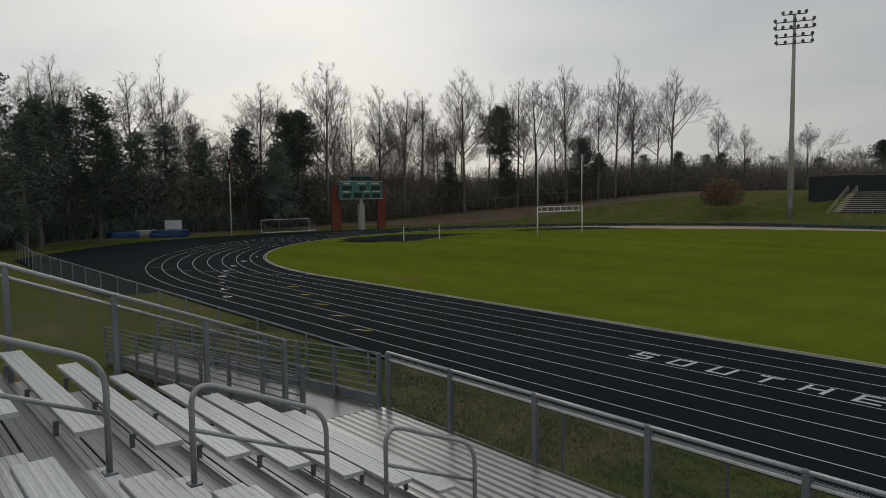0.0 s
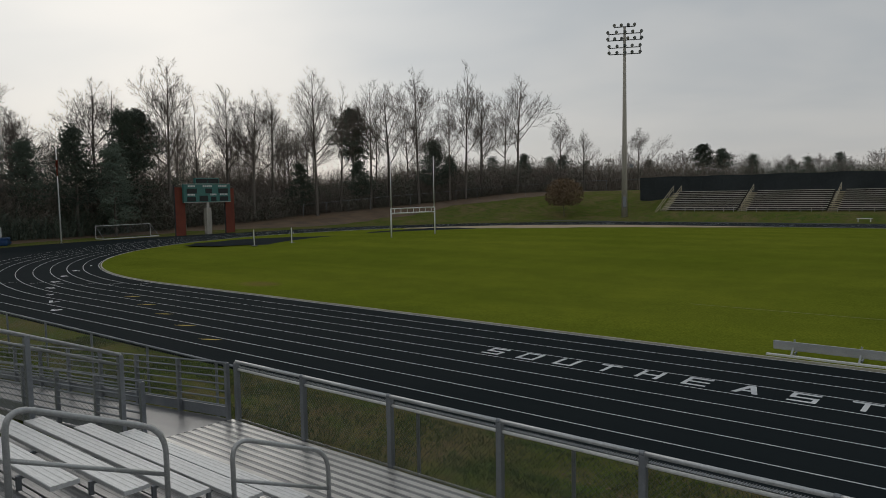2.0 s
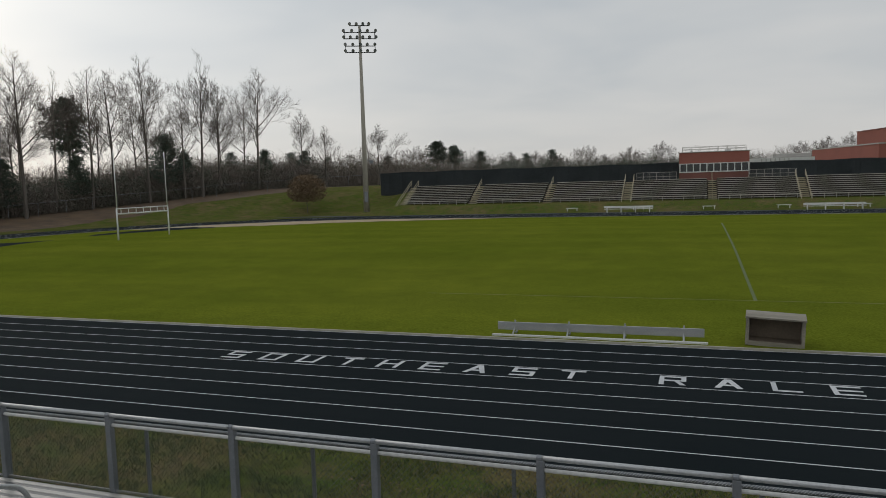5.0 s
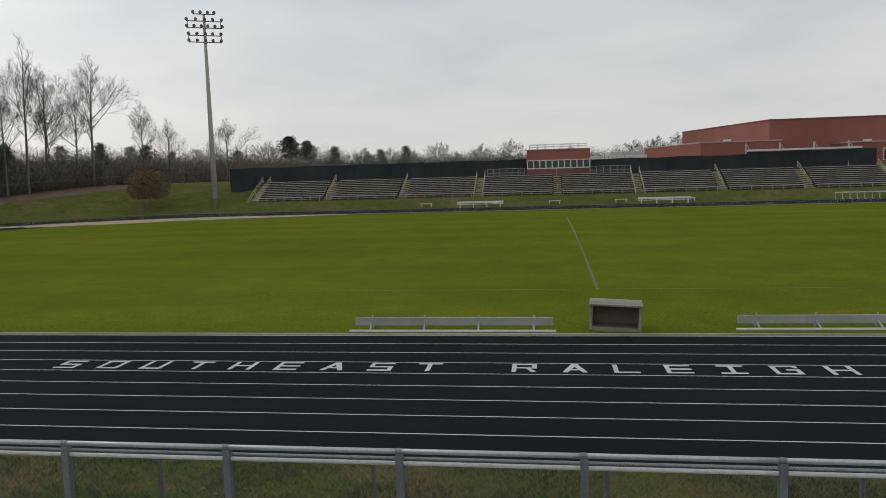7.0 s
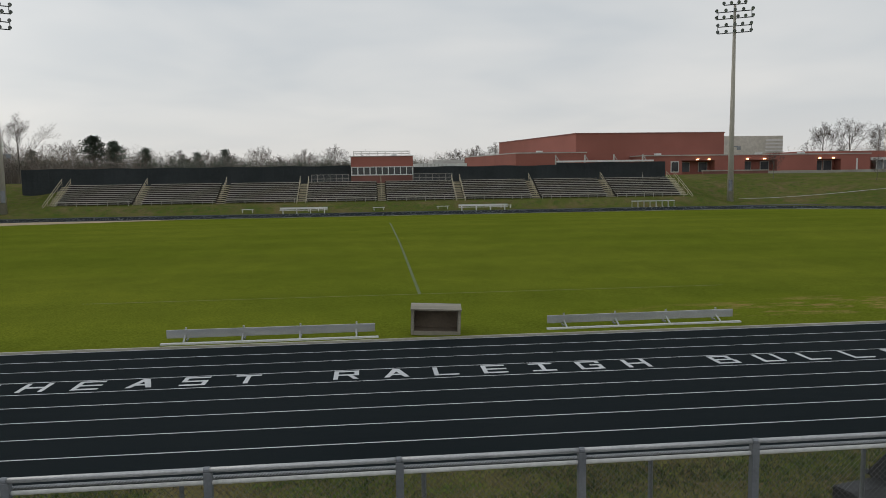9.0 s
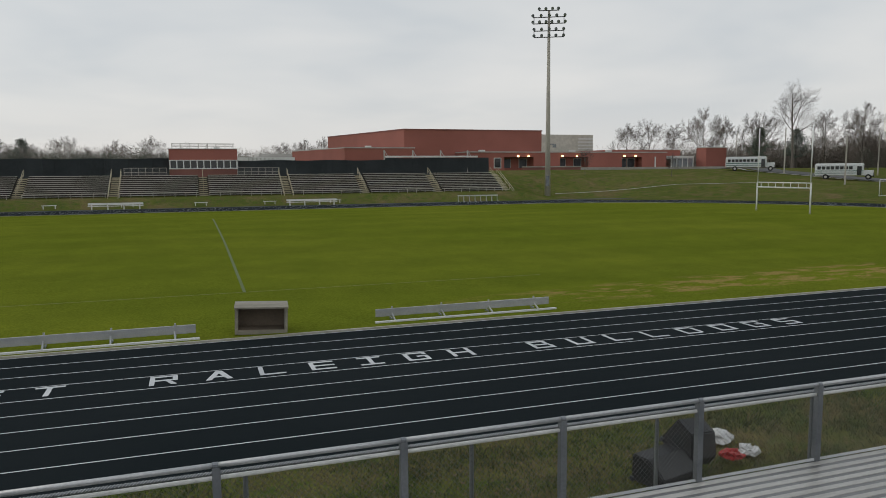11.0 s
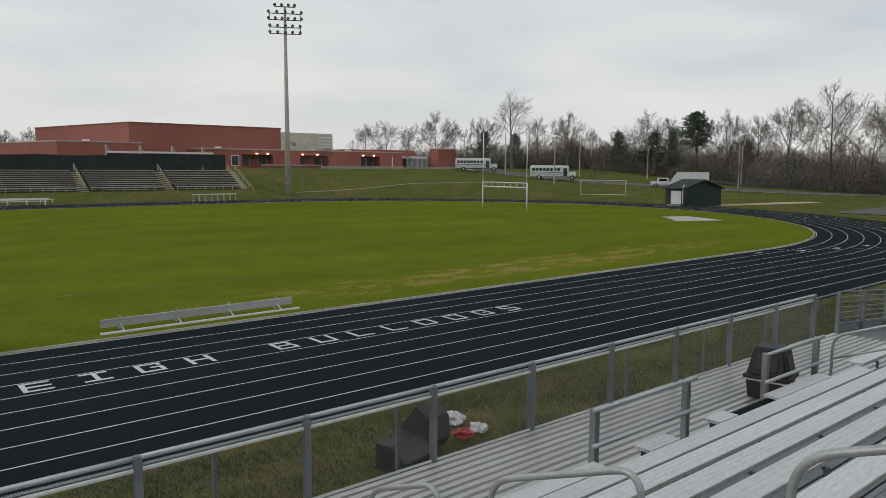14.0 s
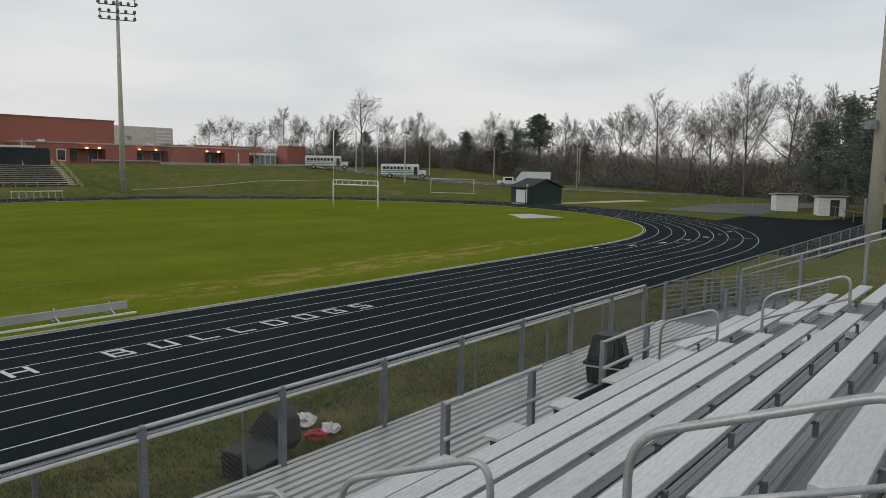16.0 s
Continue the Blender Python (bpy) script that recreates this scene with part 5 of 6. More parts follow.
for k in range(6):
    bm.faces.new((a[k], a[(k + 1) % 6], b[(k + 1) % 6], b[k]))
bm.faces.new(a[::-1])
bm.faces.new(b)
part("roof", bm, M["roof_dark"], shed)
bm = bmesh.new()
for yy in (-2.19, 2.19):
    vs = [bm.verts.new(p) for p in ((-3.6, yy, 2.5), (3.6, yy, 2.5), (0, yy, 3.7))]
    bm.faces.new(vs)
part("gable", bm, M["green_dark"], shed)
part("roller_door", boxes((-3.66, -3.6, -1.3, 0.9, 0.1, 2.15)), M["white"], shed)
part("door_frame", boxes((-3.64, -3.6, -1.5, -1.3, 0, 2.3), (-3.64, -3.6, 0.9, 1.1, 0, 2.3)), M["green_dark"], shed)
part("vent_pipe", pipe(rounded([(-3.9, -1.9, 0.2), (-3.9, -1.9, 2.9), (-3.6, -1.9, 3.1)], 0.2), 0.06, 6), M["white"], shed)
part("step", boxes((-4.7, -3.65, -1.2, 0.8, -0.3, 0.02)), M["concrete"], shed)


def white_shed(m, w, label):
    t = empty("white_shed", m, label=label, category="shed", group="small white sheds")
    part("wall", boxes((-w / 2, w / 2, -1.3, 1.3, -0.1, 2.15), bevel=0.02), M["white"], t)
    bm = bmesh.new()
    box(bm, -w / 2 - 0.25, w / 2 + 0.25, -1.6, 1.6, 2.2, 2.34)
    for v in bm.verts:
        v.co.z += 0.06 * v.co.y * -1
    part("roof", bm, M["grey_coping"], t)
    for k in range(6):
        part("board_seam", boxes((-w / 2 - 0.012, w / 2 + 0.012, -1.315, -1.305, 0.3 + 0.3 * k, 0.32 + 0.3 * k)), M["grey_coping"], t)
    return t


white_shed(pose(98.4, 2.2, 0.08, 0, 0, -62), 2.6, "small white clapboard shed on the asphalt")
s2 = white_shed(pose(93.6, -4.0, 0.08, 0, 0, -68), 2.9, "small white ticket shed with a dark open doorway")
# near-black panel on the wall stands in for the shaded opening
part("doorway", boxes((-0.2, 0.75, -1.34, -1.28, 0.0, 1.9)), M["bench_dark"], s2)


# ---- school buses and the tow truck ----
def bus(m, label):
    t = empty("school_bus", m, label=label, category="bus", group="parked buses")
    L, W = 8.2, 2.4
    part("body", boxes((0, L, -W / 2, W / 2, 0.75, 2.85), bevel=0.18), M["bus_white"], t)
    part("roof", boxes((0.1, L - 0.1, -W / 2 + 0.12, W / 2 - 0.12, 2.75, 3.05), bevel=0.13), M["bus_white"], t)
    part("hood", boxes((L - 0.05, L + 1.55, -W / 2 + 0.25, W / 2 - 0.25, 0.7, 1.75), bevel=0.14), M["bus_white"], t)
    part("windscreen", boxes((L - 0.03, L + 0.03, -W / 2 + 0.2, W / 2 - 0.2, 1.85, 2.65)), M["glass"], t)
    part("grille", boxes((L + 1.5, L + 1.58, -0.7, 0.7, 0.8, 1.5)), M["steel_dark"], t)
    part("bumper", boxes((L + 1.45, L + 1.7, -W / 2 + 0.1, W / 2 - 0.1, 0.5, 0.75), bevel=0.03), M["plastic_black"], t)
    for s in (-1, 1):
        for k in range(8):
            part("window", boxes((0.45 + 0.76 * k, 1.05 + 0.76 * k, s * (W / 2 + 0.004) - 0.012, s * (W / 2 + 0.004) + 0.012, 1.9, 2.5)), M["glass"], t)
        for z in (1.55, 1.15):
            part("stripe", boxes((0.1, L - 0.1, s * (W / 2 + 0.004) - 0.01, s * (W / 2 + 0.004) + 0.01, z, z + 0.14)), M["bus_stripe"], t)
        part("door", boxes((L - 1.1, L - 0.35, s * (W / 2 + 0.006) - 0.014, s * (W / 2 + 0.006) + 0.014, 0.85, 2.5)), M["glass"], t)
        for x in (1.9, L + 0.75):
            w = part("wheel", sweep(bmesh.new(), [(x, s * (W / 2 - 0.28), 0.5), (x, s * (W / 2 + 0.02), 0.5)], 0.5, 16), M["rubber"], t)
            part("rim", sweep(bmesh.new(), [(x, s * (W / 2 + 0.0), 0.5), (x, s * (W / 2 + 0.035), 0.5)], 0.26, 12), M["grey_coping"], w)
        part("headlight", sweep(bmesh.new(), [(L + 1.5, s * 0.85, 1.15), (L + 1.6, s * 0.85, 1.15)], 0.13, 10), M["lamp_glass"], t)
        part("mirror", boxes((L + 0.5, L + 0.6, s * 1.35 - 0.1, s * 1.35 + 0.1, 1.9, 2.3)), M["plastic_black"], t)
    return t


bus(pose(108.5, 108.0, height(111, 105) + 0.08, 0, 0, -42), "white school bus with green stripes parked on the drive")
bus(pose(112.2, 87.3, height(114, 84) + 0.05, 0, 0, -52), "white school bus with green stripes parked lower on the drive")
truck = empty("white_truck", pose(126, 62, height(126, 62) + 0.05, 0, 0, 128), label="white pickup truck parked beyond the shed", category="truck")
part("cab", boxes((0.2, 2.3, -0.95, 0.95, 0.5, 1.9), bevel=0.2), M["bus_white"], truck)
part("hood", boxes((2.2, 3.6, -0.95, 0.95, 0.5, 1.15), bevel=0.12), M["bus_white"], truck)
part("bed", boxes((-2.4, 0.2, -0.95, 0.95, 0.5, 1.15), bevel=0.06), M["bus_white"], truck)
part("window", boxes((0.5, 2.0, -0.98, 0.98, 1.25, 1.75)), M["glass"], truck)
for x in (-1.5, 2.6):
    for s in (-1, 1):
        w = part("wheel", sweep(bmesh.new(), [(x, s * 0.75, 0.4), (x, s * 0.98, 0.4)], 0.4, 14), M["rubber"], truck)
        part("rim", sweep(bmesh.new(), [(x, s * 0.97, 0.4), (x, s * 1.0, 0.4)], 0.22, 10), M["grey_coping"], w)
trailer = empty("white_trailer", pose(136, 63.4, height(136, 63.4) + 0.05, 0, 0, 124), label="white enclosed trailer with a sloping front", category="trailer")
bm = bmesh.new()
o = [(-3.6, 0.6), (3.0, 0.6), (4.0, 1.2), (2.7, 3.0), (-3.6, 3.0)]
va, vb = [bm.verts.new((x, -1.2, z)) for x, z in o], [bm.verts.new((x, 1.2, z)) for x, z in o]
for k in range(5):
    bm.faces.new((va[k], va[(k + 1) % 5], vb[(k + 1) % 5], vb[k]))
bm.faces.new(va[::-1])
bm.faces.new(vb)
bmesh.ops.recalc_face_normals(bm, faces=bm.faces)
part("body", bm, M["bus_white"], trailer)
part("wheel", sweep(bmesh.new(), [(-1, -1.25, 0.45), (-1, 1.25, 0.45)], 0.42, 12), M["rubber"], trailer)

# ---- utility poles ----
for x, y, h in ((116, 99, 9.5), (105, 74, 8.5), (134, 92, 9.0), (150, 84, 7.5), (158, 64, 9.0), (142, 56, 9.0), (134, 134, 9.5), (170, 52, 9.0)):
    t = empty("utility_pole", pose(x, y, height(x, y)), label="weathered pole beside the drive", category="pole", group="poles along the drive")
    part("shaft", pipe([(0, 0, -0.3), (0, 0, h)], [0.16, 0.10], 7), M["pole"], t)

# ---- blue tarpaulins, equipment under the left trees ----
def lumpy(name, m, dims, material, label, category, seed):
    bm = bmesh.new()
    bmesh.ops.create_cube(bm, size=1.0)
    bmesh.ops.subdivide_edges(bm, edges=bm.edges[:], cuts=5, use_grid_fill=True)
    for v in bm.verts:
        n1 = noise.noise(v.co * 3.5 + Vector((seed, seed, 0)))
        v.co += v.co.normalized() * 0.14 * n1
        v.co = Vector((v.co.x * dims[0], v.co.y * dims[1], max(v.co.z + 0.5, 0) * dims[2]))
    o = part(name, bm, material, smooth=True)
    o.matrix_world = m
    return tagged(o, label, category)


lumpy("landing_mat", pose(-94.5, 8.2, 0, 0, 0, 65), (4.2, 2.4, 0.85), M["blue_tarp"], "landing mat under a blue tarpaulin by the trees", "landing mat", 2)
lumpy("landing_mat", pose(-96.0, 3.2, 0, 0, 0, 70), (3.4, 2.0, 0.75), M["blue_tarp"], "low pile under a dark blue tarpaulin", "landing mat", 6)
lumpy("equipment_pile", pose(-95.5, 5.7, 0, 0, 0, 60), (2.2, 1.4, 0.9), M["concrete"], "pale covered heap of track equipment", "equipment", 8)
sign = empty("white_board", pose(-96.0, 9.2, 0, 0, 0, 70), label="white board leaning behind the landing mats", category="board")
part("panel", boxes((-1.0, 1.0, -0.04, 0.04, 0.3, 2.0)), M["white"], sign)
part("leg", boxes((-0.9, -0.8, -0.05, 0.05, -0.1, 0.4), (0.8, 0.9, -0.05, 0.05, -0.1, 0.4)), M["bench_dark"], sign)
# hurdles standing in stacks by the far straight
for k in range(7):
    t = empty("hurdle", pose(37.6 + 0.95 * k, 84.0, 0.0), label="white-barred hurdle standing on the far verge", category="hurdle", group="hurdles")
    part("bar", boxes((-0.55, 0.55, -0.03, 0.03, 0.85, 1.0)), M["white"], t)
    for s in (-1, 1):
        part("leg", boxes((s * 0.45 - 0.03, s * 0.45 + 0.03, -0.03, 0.03, 0, 0.95)), M["galv_light"], t)
        part("foot", boxes((s * 0.45 - 0.03, s * 0.45 + 0.03, -0.6, 0.05, 0, 0.05)), M["galv_light"], t)
for k in range(5):
    t = empty("low_seat", pose(-20 + 9.5 * k, 85.2, 0.2), label="small pale bench on the verge below the far stand", category="bench", group="small far benches")
    part("plank", boxes((-0.9, 0.9, -0.15, 0.15, 0.4, 0.47)), M["white"], t)
    for x in (-0.715, 0.715):
        part("leg", boxes((x - 0.035, x + 0.035, -0.12, 0.12, 0, 0.4)), M["white"], t)
long_fence("wood_fence", [(-104, 62), (-98, 84), (-88, 100), (-70, 112), (-55, 108)], 2.2, 5.0, "tall thin chain-link fence before the woods", height, False)
long_fence("bend_fence", [(78, -11), (99, -1), (112, 22), (108, 60)], 1.2, 3.2, "low chain-link fence round the outside of the bend", lambda x, y: height(x, y) + 0.02, False)


# ---- trees ----
class Wood:
    """Collects tapered tubes into plain lists."""

    def __init__(self):
        self.v, self.f = [], []

    def tube(self, pts, rads, seg):
        base = len(self.v)
        side = None
        for i, p in enumerate(pts):
            d = (pts[min(i + 1, len(pts) - 1)] - pts[max(i - 1, 0)]).normalized()
            side = d.orthogonal().normalized() if side is None else (side - d * side.dot(d)).normalized()
            up = d.cross(side)
            for k in range(seg):
                a = 2 * math.pi * k / seg
                self.v.append(tuple(p + rads[i] * (math.cos(a) * side + math.sin(a) * up)))
        for i in range(len(pts) - 1):
            for k in range(seg):
                a, b = base + i * seg, base + (i + 1) * seg
                self.f.append((a + k, a + (k + 1) % seg, b + (k + 1) % seg, b + k))


def turned(rng, d, angle, spin):
    side = d.orthogonal().normalized()
    side = Matrix.Rotation(spin, 3, d) @ side
    return (d * math.cos(angle) + side * math.sin(angle)).normalized()


def bare_tree(seed, H, style):
    """Trunk with rising limbs, and a crown of branches and fine twigs, as two meshes. style: tall or spreading."""
    rng = random.Random(seed)
    trunk, crown_w = Wood(), Wood()
    tall = style == "tall"

    def grow(p, d, length, r, level):
        if level == 4:
            s = d.orthogonal().normalized() * 0.019
            e2 = p + d * length + Vector((0, 0, 0.12 * length))
            b = len(crown_w.v)
            crown_w.v += [tuple(p - s), tuple(p + s), tuple(e2)]
            crown_w.f.append((b, b + 1, b + 2))
            return
        n = (8, 6, 4, 3)[level]
        pts, q, dd = [p.copy()], p.copy(), d.copy()
        wob, lift = (0.035, 0.085, 0.11, 0.12)[level], (0.02, 0.075 if tall else 0.07, 0.06, 0.05)[level]
        for i in range(n - 1):
            dd = (dd + Vector((rng.uniform(-wob, wob), rng.uniform(-wob, wob), rng.uniform(-wob, wob) + lift))).normalized()
            q = q + dd * (length / (n - 1))
            pts.append(q.copy())
        end = (0.12, 0.25, 0.35, 0.5)[level]
        (trunk if level < 2 else crown_w).tube(pts, [r * (1 - (1 - end) * i / (n - 1)) for i in range(n)], (8, 5, 3, 3)[level])
        full = (1.0, H * 0.26, H * 0.11, H * 0.05)[level]
        kids = (rng.randint(15, 18) if tall else rng.randint(11, 13), 10, 8, 6)[level]
        kids = kids if level == 0 else max(3, round(kids * min(1.0, length / full)))
        lo = (0.36 if tall else 0.20, 0.22, 0.16, 0.12)[level]
        for k in range(kids):
            u = (k + rng.uniform(0.1, 0.9)) / kids
            s = lo + (0.97 - lo) * u
            i = min(int(s * (n - 1)), n - 2)
            bp = pts[i].lerp(pts[i + 1], s * (n - 1) - i)
            bd = (pts[i + 1] - pts[i]).normalized()
            if level == 0:
                ang = radians(rng.uniform(32, 58) - 14 * u) if tall else radians(rng.uniform(40, 68) - 20 * u)
                swell = 0.55 + 0.45 * math.sin(math.pi * min(1.0, u * 1.25 + 0.15))
                bl = H * (0.37 if tall else 0.55) * swell * (1.0 - 0.50 * u) * rng.uniform(0.75, 1.2)
            else:
                ang = radians(rng.uniform(24, 50))
                bl = length * rng.uniform(0.38, 0.60) * (1.15 - 0.55 * s) if level < 3 else rng.uniform(0.4, 0.9)
            rr = max(r * (1 - 0.75 * s) * rng.uniform(0.38, 0.55), (0.03, 0.02, 0.013, 0.01)[level])
            grow(bp, turned(rng, bd, ang, k * 2.4 + rng.uniform(-0.5, 0.5)), bl, rr, level + 1)
    grow(Vector((0, 0, -0.3)), Vector((rng.uniform(-0.03, 0.03), rng.uniform(-0.03, 0.03), 1)).normalized(), H if tall else H * 0.86, H * 0.0125, 0)
    return trunk, crown_w


def mesh_of(name, w, material):
    me = bpy.data.meshes.new(name)
    me.from_pydata(w.v, [], w.f)
    me.materials.append(material)
    me.update()
    return me


def pine_tree(seed, H, bare):
    """A pine: straight trunk, boughs, and clumps of needles. bare: the share of the trunk without boughs."""
    rng = random.Random(seed)
    trunk, nd = Wood(), Wood()
    trunk.tube([Vector((0, 0, -0.3)), Vector((rng.uniform(-0.2, 0.2), 0.1, H * 0.5)), Vector((0, 0, H * 0.97))], [H * 0.014, H * 0.010, 0.04], 7)
    for k in range(80):
        s = bare + (1 - bare) * (k + rng.random()) / 80
        u = (s - bare) / (1 - bare)
        L = H * (0.27 if bare < 0.4 else 0.23) * (1.05 - u) ** 0.75 * (0.6 + 0.4 * min(1, u * 4)) * rng.uniform(0.55, 1.25)
        a = rng.uniform(0, 2 * math.pi)
        d = Vector((math.cos(a), math.sin(a), rng.uniform(0.0, 0.45))).normalized()
        p0 = Vector((0, 0, H * s * 0.97))
        p1 = p0 + d * L
        trunk.tube([p0, p0.lerp(p1, 0.5), p1], [0.05, 0.035, 0.015], 3)
        for c in range(22):
            q = p0.lerp(p1, 0.3 + 0.75 * rng.random()) + Vector((rng.gauss(0, 0.45), rng.gauss(0, 0.45), rng.gauss(0.1, 0.28)))
            for j in range(9):
                dv = Vector((rng.gauss(0, 1), rng.gauss(0, 1), rng.gauss(0.25, 0.8))).normalized() * rng.uniform(0.18, 0.42)
                sv = dv.orthogonal().normalized() * 0.06
                b = len(nd.v)
                nd.v += [tuple(q - sv), tuple(q + sv), tuple(q + dv)]
                nd.f.append((b, b + 1, b + 2))
    return trunk, nd


TALL = [bare_tree(11 + k, 24.0, "tall") for k in range(5)]
TALL = [(mesh_of("trunk", a, M["bark"]), mesh_of("crown", b, M["twig"])) for a, b in TALL]
WIDE = [bare_tree(31 + k, 16.0, "spreading") for k in range(4)]
WIDE = [(mesh_of("trunk", a, M["bark"]), mesh_of("crown", b, M["twig"])) for a, b in WIDE]
PINES = [pine_tree(51 + k, 16.0, (0.12, 0.25, 0.5, 0.55)[k]) for k in range(4)]
PINES = [(mesh_of("trunk", a, M["bark"]), mesh_of("crown", b, M["needles"])) for a, b in PINES]
tree_rng = random.Random(5)


def plant(kind, k, x, y, h, label, group, z=None, lean=0.0, wide=1.0):
    meshes, base = (TALL, 24.4) if kind == "tall" else (WIDE, 16.0) if kind == "wide" else (PINES, 16.0)
    a, b = meshes[k % len(meshes)]
    s = h / base
    t = empty("pine_tree" if kind == "pine" else "bare_tree", pose(x, y, (height(x, y) if z is None else z), lean, 0, tree_rng.uniform(0, 360)), label=label, category="tree", group=group)
    for nme, me in (("trunk", a), ("crown", b)):
        share(nme, me, t, Matrix.Diagonal((s * wide, s * wide, s, 1)))


# tall winter trees at the edge of the woods
EDGE = [(-100.7, -2.3, 21.5), (-106.1, -3.8, 21.3), (-110.4, 8.5, 21.9), (-114.6, 15.2, 23.9), (-115.1, 19.7, 17.5), (-116.0, 30.5, 22.8), (-117.5, 34.3, 22.5), (-108.3, 38.9, 25.6),
        (-111.0, 45.9, 20.7), (-110.1, 50.9, 23.0), (-106.2, 53.0, 21.7), (-109.8, 59.9, 22.3), (-102.6, 64.0, 25.6), (-104.2, 71.2, 22.5), (-101.8, 76.7, 24.4), (-100.5, 80.7, 23.4),
        (-98.3, 86.8, 26.2), (-96.7, 94.6, 19.5), (-94.1, 96.7, 26.4), (-95.0, 103.5, 21.9), (-89.8, 109.6, 24.9), (-96.0, 113.8, 20.0), (-85.4, 120.5, 17.0)]
for i, (x, y, h) in enumerate(EDGE):
    plant("tall", i, x, y, h, "tall leafless hardwood tree at the edge of the woods", "woodland trees", wide=tree_rng.uniform(0.8, 1.15))
# more of the same deeper in
for i in range(32):
    f = tree_rng.random()
    x = -108 - 6 * math.sin(f * 3) + 20 * max(0, f - 0.6) - tree_rng.uniform(6, 34)
    y = -14 + 132 * f + tree_rng.uniform(0, 10)
    plant("tall", i, x, y, tree_rng.uniform(15, 20.5), "leafless tree standing in the woods", "woodland trees", wide=tree_rng.uniform(0.85, 1.2))
LEFT_PINES = [(-74.0, -13.5, 15.6), (-86.4, -7.5, 15.4), (-88.2, -1.4, 16.3), (-95.7, -3.0, 15.7), (-81.7, -9.6, 13.1), (-107.2, 12.2, 15.2), (-107.8, 31.3, 17.9), (-103.3, 22.2, 15.0),
              (-99.5, 25.6, 12.0), (-99.0, 2.5, 12.5), (-103.0, 7.0, 13.5), (-106, 17, 13), (-104, 28, 13)]
for i, (x, y, h) in enumerate(LEFT_PINES):
    plant("pine", i % 2, x, y, h, "dense dark green pine at the wood's edge", "dark pines", wide=1.1)
for i, (x, y, h) in enumerate([(-111.2, 81.3, 20.0), (-99.2, 92.5, 12.5), (-112.5, 36.0, 18.5), (-101.2, 116.3, 8.5), (-106.0, 106.4, 9.1), (-96, 122, 9), (-88, 126, 8.5), (-104, 76, 9.5), (-107, 64, 9.5), (-100, 99, 8.5)]):
    plant("pine", 2 + i % 2 if h > 14 else i % 2, x, y, h, "dark green pine among leafless trees", "woodland pines", wide=1.15 if h > 14 else 1.5)
# trees beyond the far stand
for i, (x, y, h) in enumerate([(-74.5, 137.4, 15.0), (-78.8, 173.6, 11.5), (-74.0, 196.5, 12.7), (-60.5, 210.8, 10.2), (-52.6, 212.6, 10.1), (-39.4, 235.3, 12.3), (-33, 240, 9), (-25.3, 247.0, 11.6), (-14.4, 237.7, 12.8), (-68, 205, 10), (-46, 222, 9.5), (40, 262, 13), (47, 262, 14), (33, 270, 12)]):
    plant("wide", i, x, y, h, "leafless spreading tree beyond the far stand", "distant trees")
for i, (x, y, h) in enumerate([(-75.0, 180.3, 12.4), (-71, 184, 11.0), (-67.0, 198.7, 9.8), (-49.2, 223.5, 10.2), (-56, 215, 9.0), (-84, 165, 8), (-95, 150, 8), (-100, 140, 9)]):
    plant("pine", 2 if i < 2 else i % 2, x, y, h, "dark pine beyond the far stand", "distant pines", wide=1.6)
plant("tall", 2, -78.6, 118.6, 13.1, "slim leafless tree on the bank", "bank trees")
rr_, rng_r = Wood(), random.Random(77)
for k in range(5200):
    d = Vector((rng_r.gauss(0, 1), rng_r.gauss(0, 1), rng_r.gauss(0, 1))).normalized() * rng_r.random() ** 0.45
    if d.z < -0.75 or noise.noise(d * 2.6) < -0.28:
        continue
    p = Vector((d.x * 3.5, d.y * 3.5, 4.0 + d.z * 2.7))
    w = Vector((rng_r.gauss(0, 1), rng_r.gauss(0, 1), rng_r.gauss(0, 1))).normalized()
    b = len(rr_.v)
    rr_.v += [tuple(p - w * 0.09), tuple(p + w * 0.09), tuple(p + w.orthogonal() * 0.24)]
    rr_.f.append((b, b + 1, b + 2))
russet = empty("round_tree", pose(-66.0, 88.0, height(-66.0, 88.0)), label="small rounded tree holding russet dead leaves on the bank", category="tree")
share("trunk", WIDE[1][0], russet, Matrix.Scale(0.36, 4))
share("crown", mesh_of("crown", rr_, M["russet"]), russet, Matrix.Identity(4))
# trees along the drive and beyond the right bend
RIGHT = [(140.1, 195.3, 14.4), (149.5, 195.0, 16.2), (159.0, 194.3, 14.5), (154.6, 172.4, 18.0), (162.3, 172.6, 14.6), (143.3, 136.0, 14.2), (154.5, 124.9, 14.0), (152.6, 112.0, 14.6), (176.4, 122.6, 11.4),
         (181.2, 116.4, 11.4), (173.4, 101.7, 16.7), (177.0, 96.4, 14.7), (172.3, 75.3, 16.6), (171.1, 66.9, 15.5), (169.4, 59.1, 19.1), (157.3, 44.0, 20.9), (157.3, 36.4, 16.0), (153.9, 31.0, 17.2),
         (150.3, 25.7, 15.5), (141.4, 20.0, 22.0), (138.7, 11.8, 20.4), (144.4, 9.5, 14.9), (135.6, 2.6, 18.4)]
for i, (x, y, h) in enumerate(RIGHT):
    plant("wide", i, x, y, h * 1.14, "leafless broad tree beyond the drive", "trees by the drive", wide=tree_rng.uniform(0.8, 1.05))
plant("tall", 1, 145.7, 126.8, 22.0, "tall leafless poplar by the drive", "trees by the drive", wide=1.35)
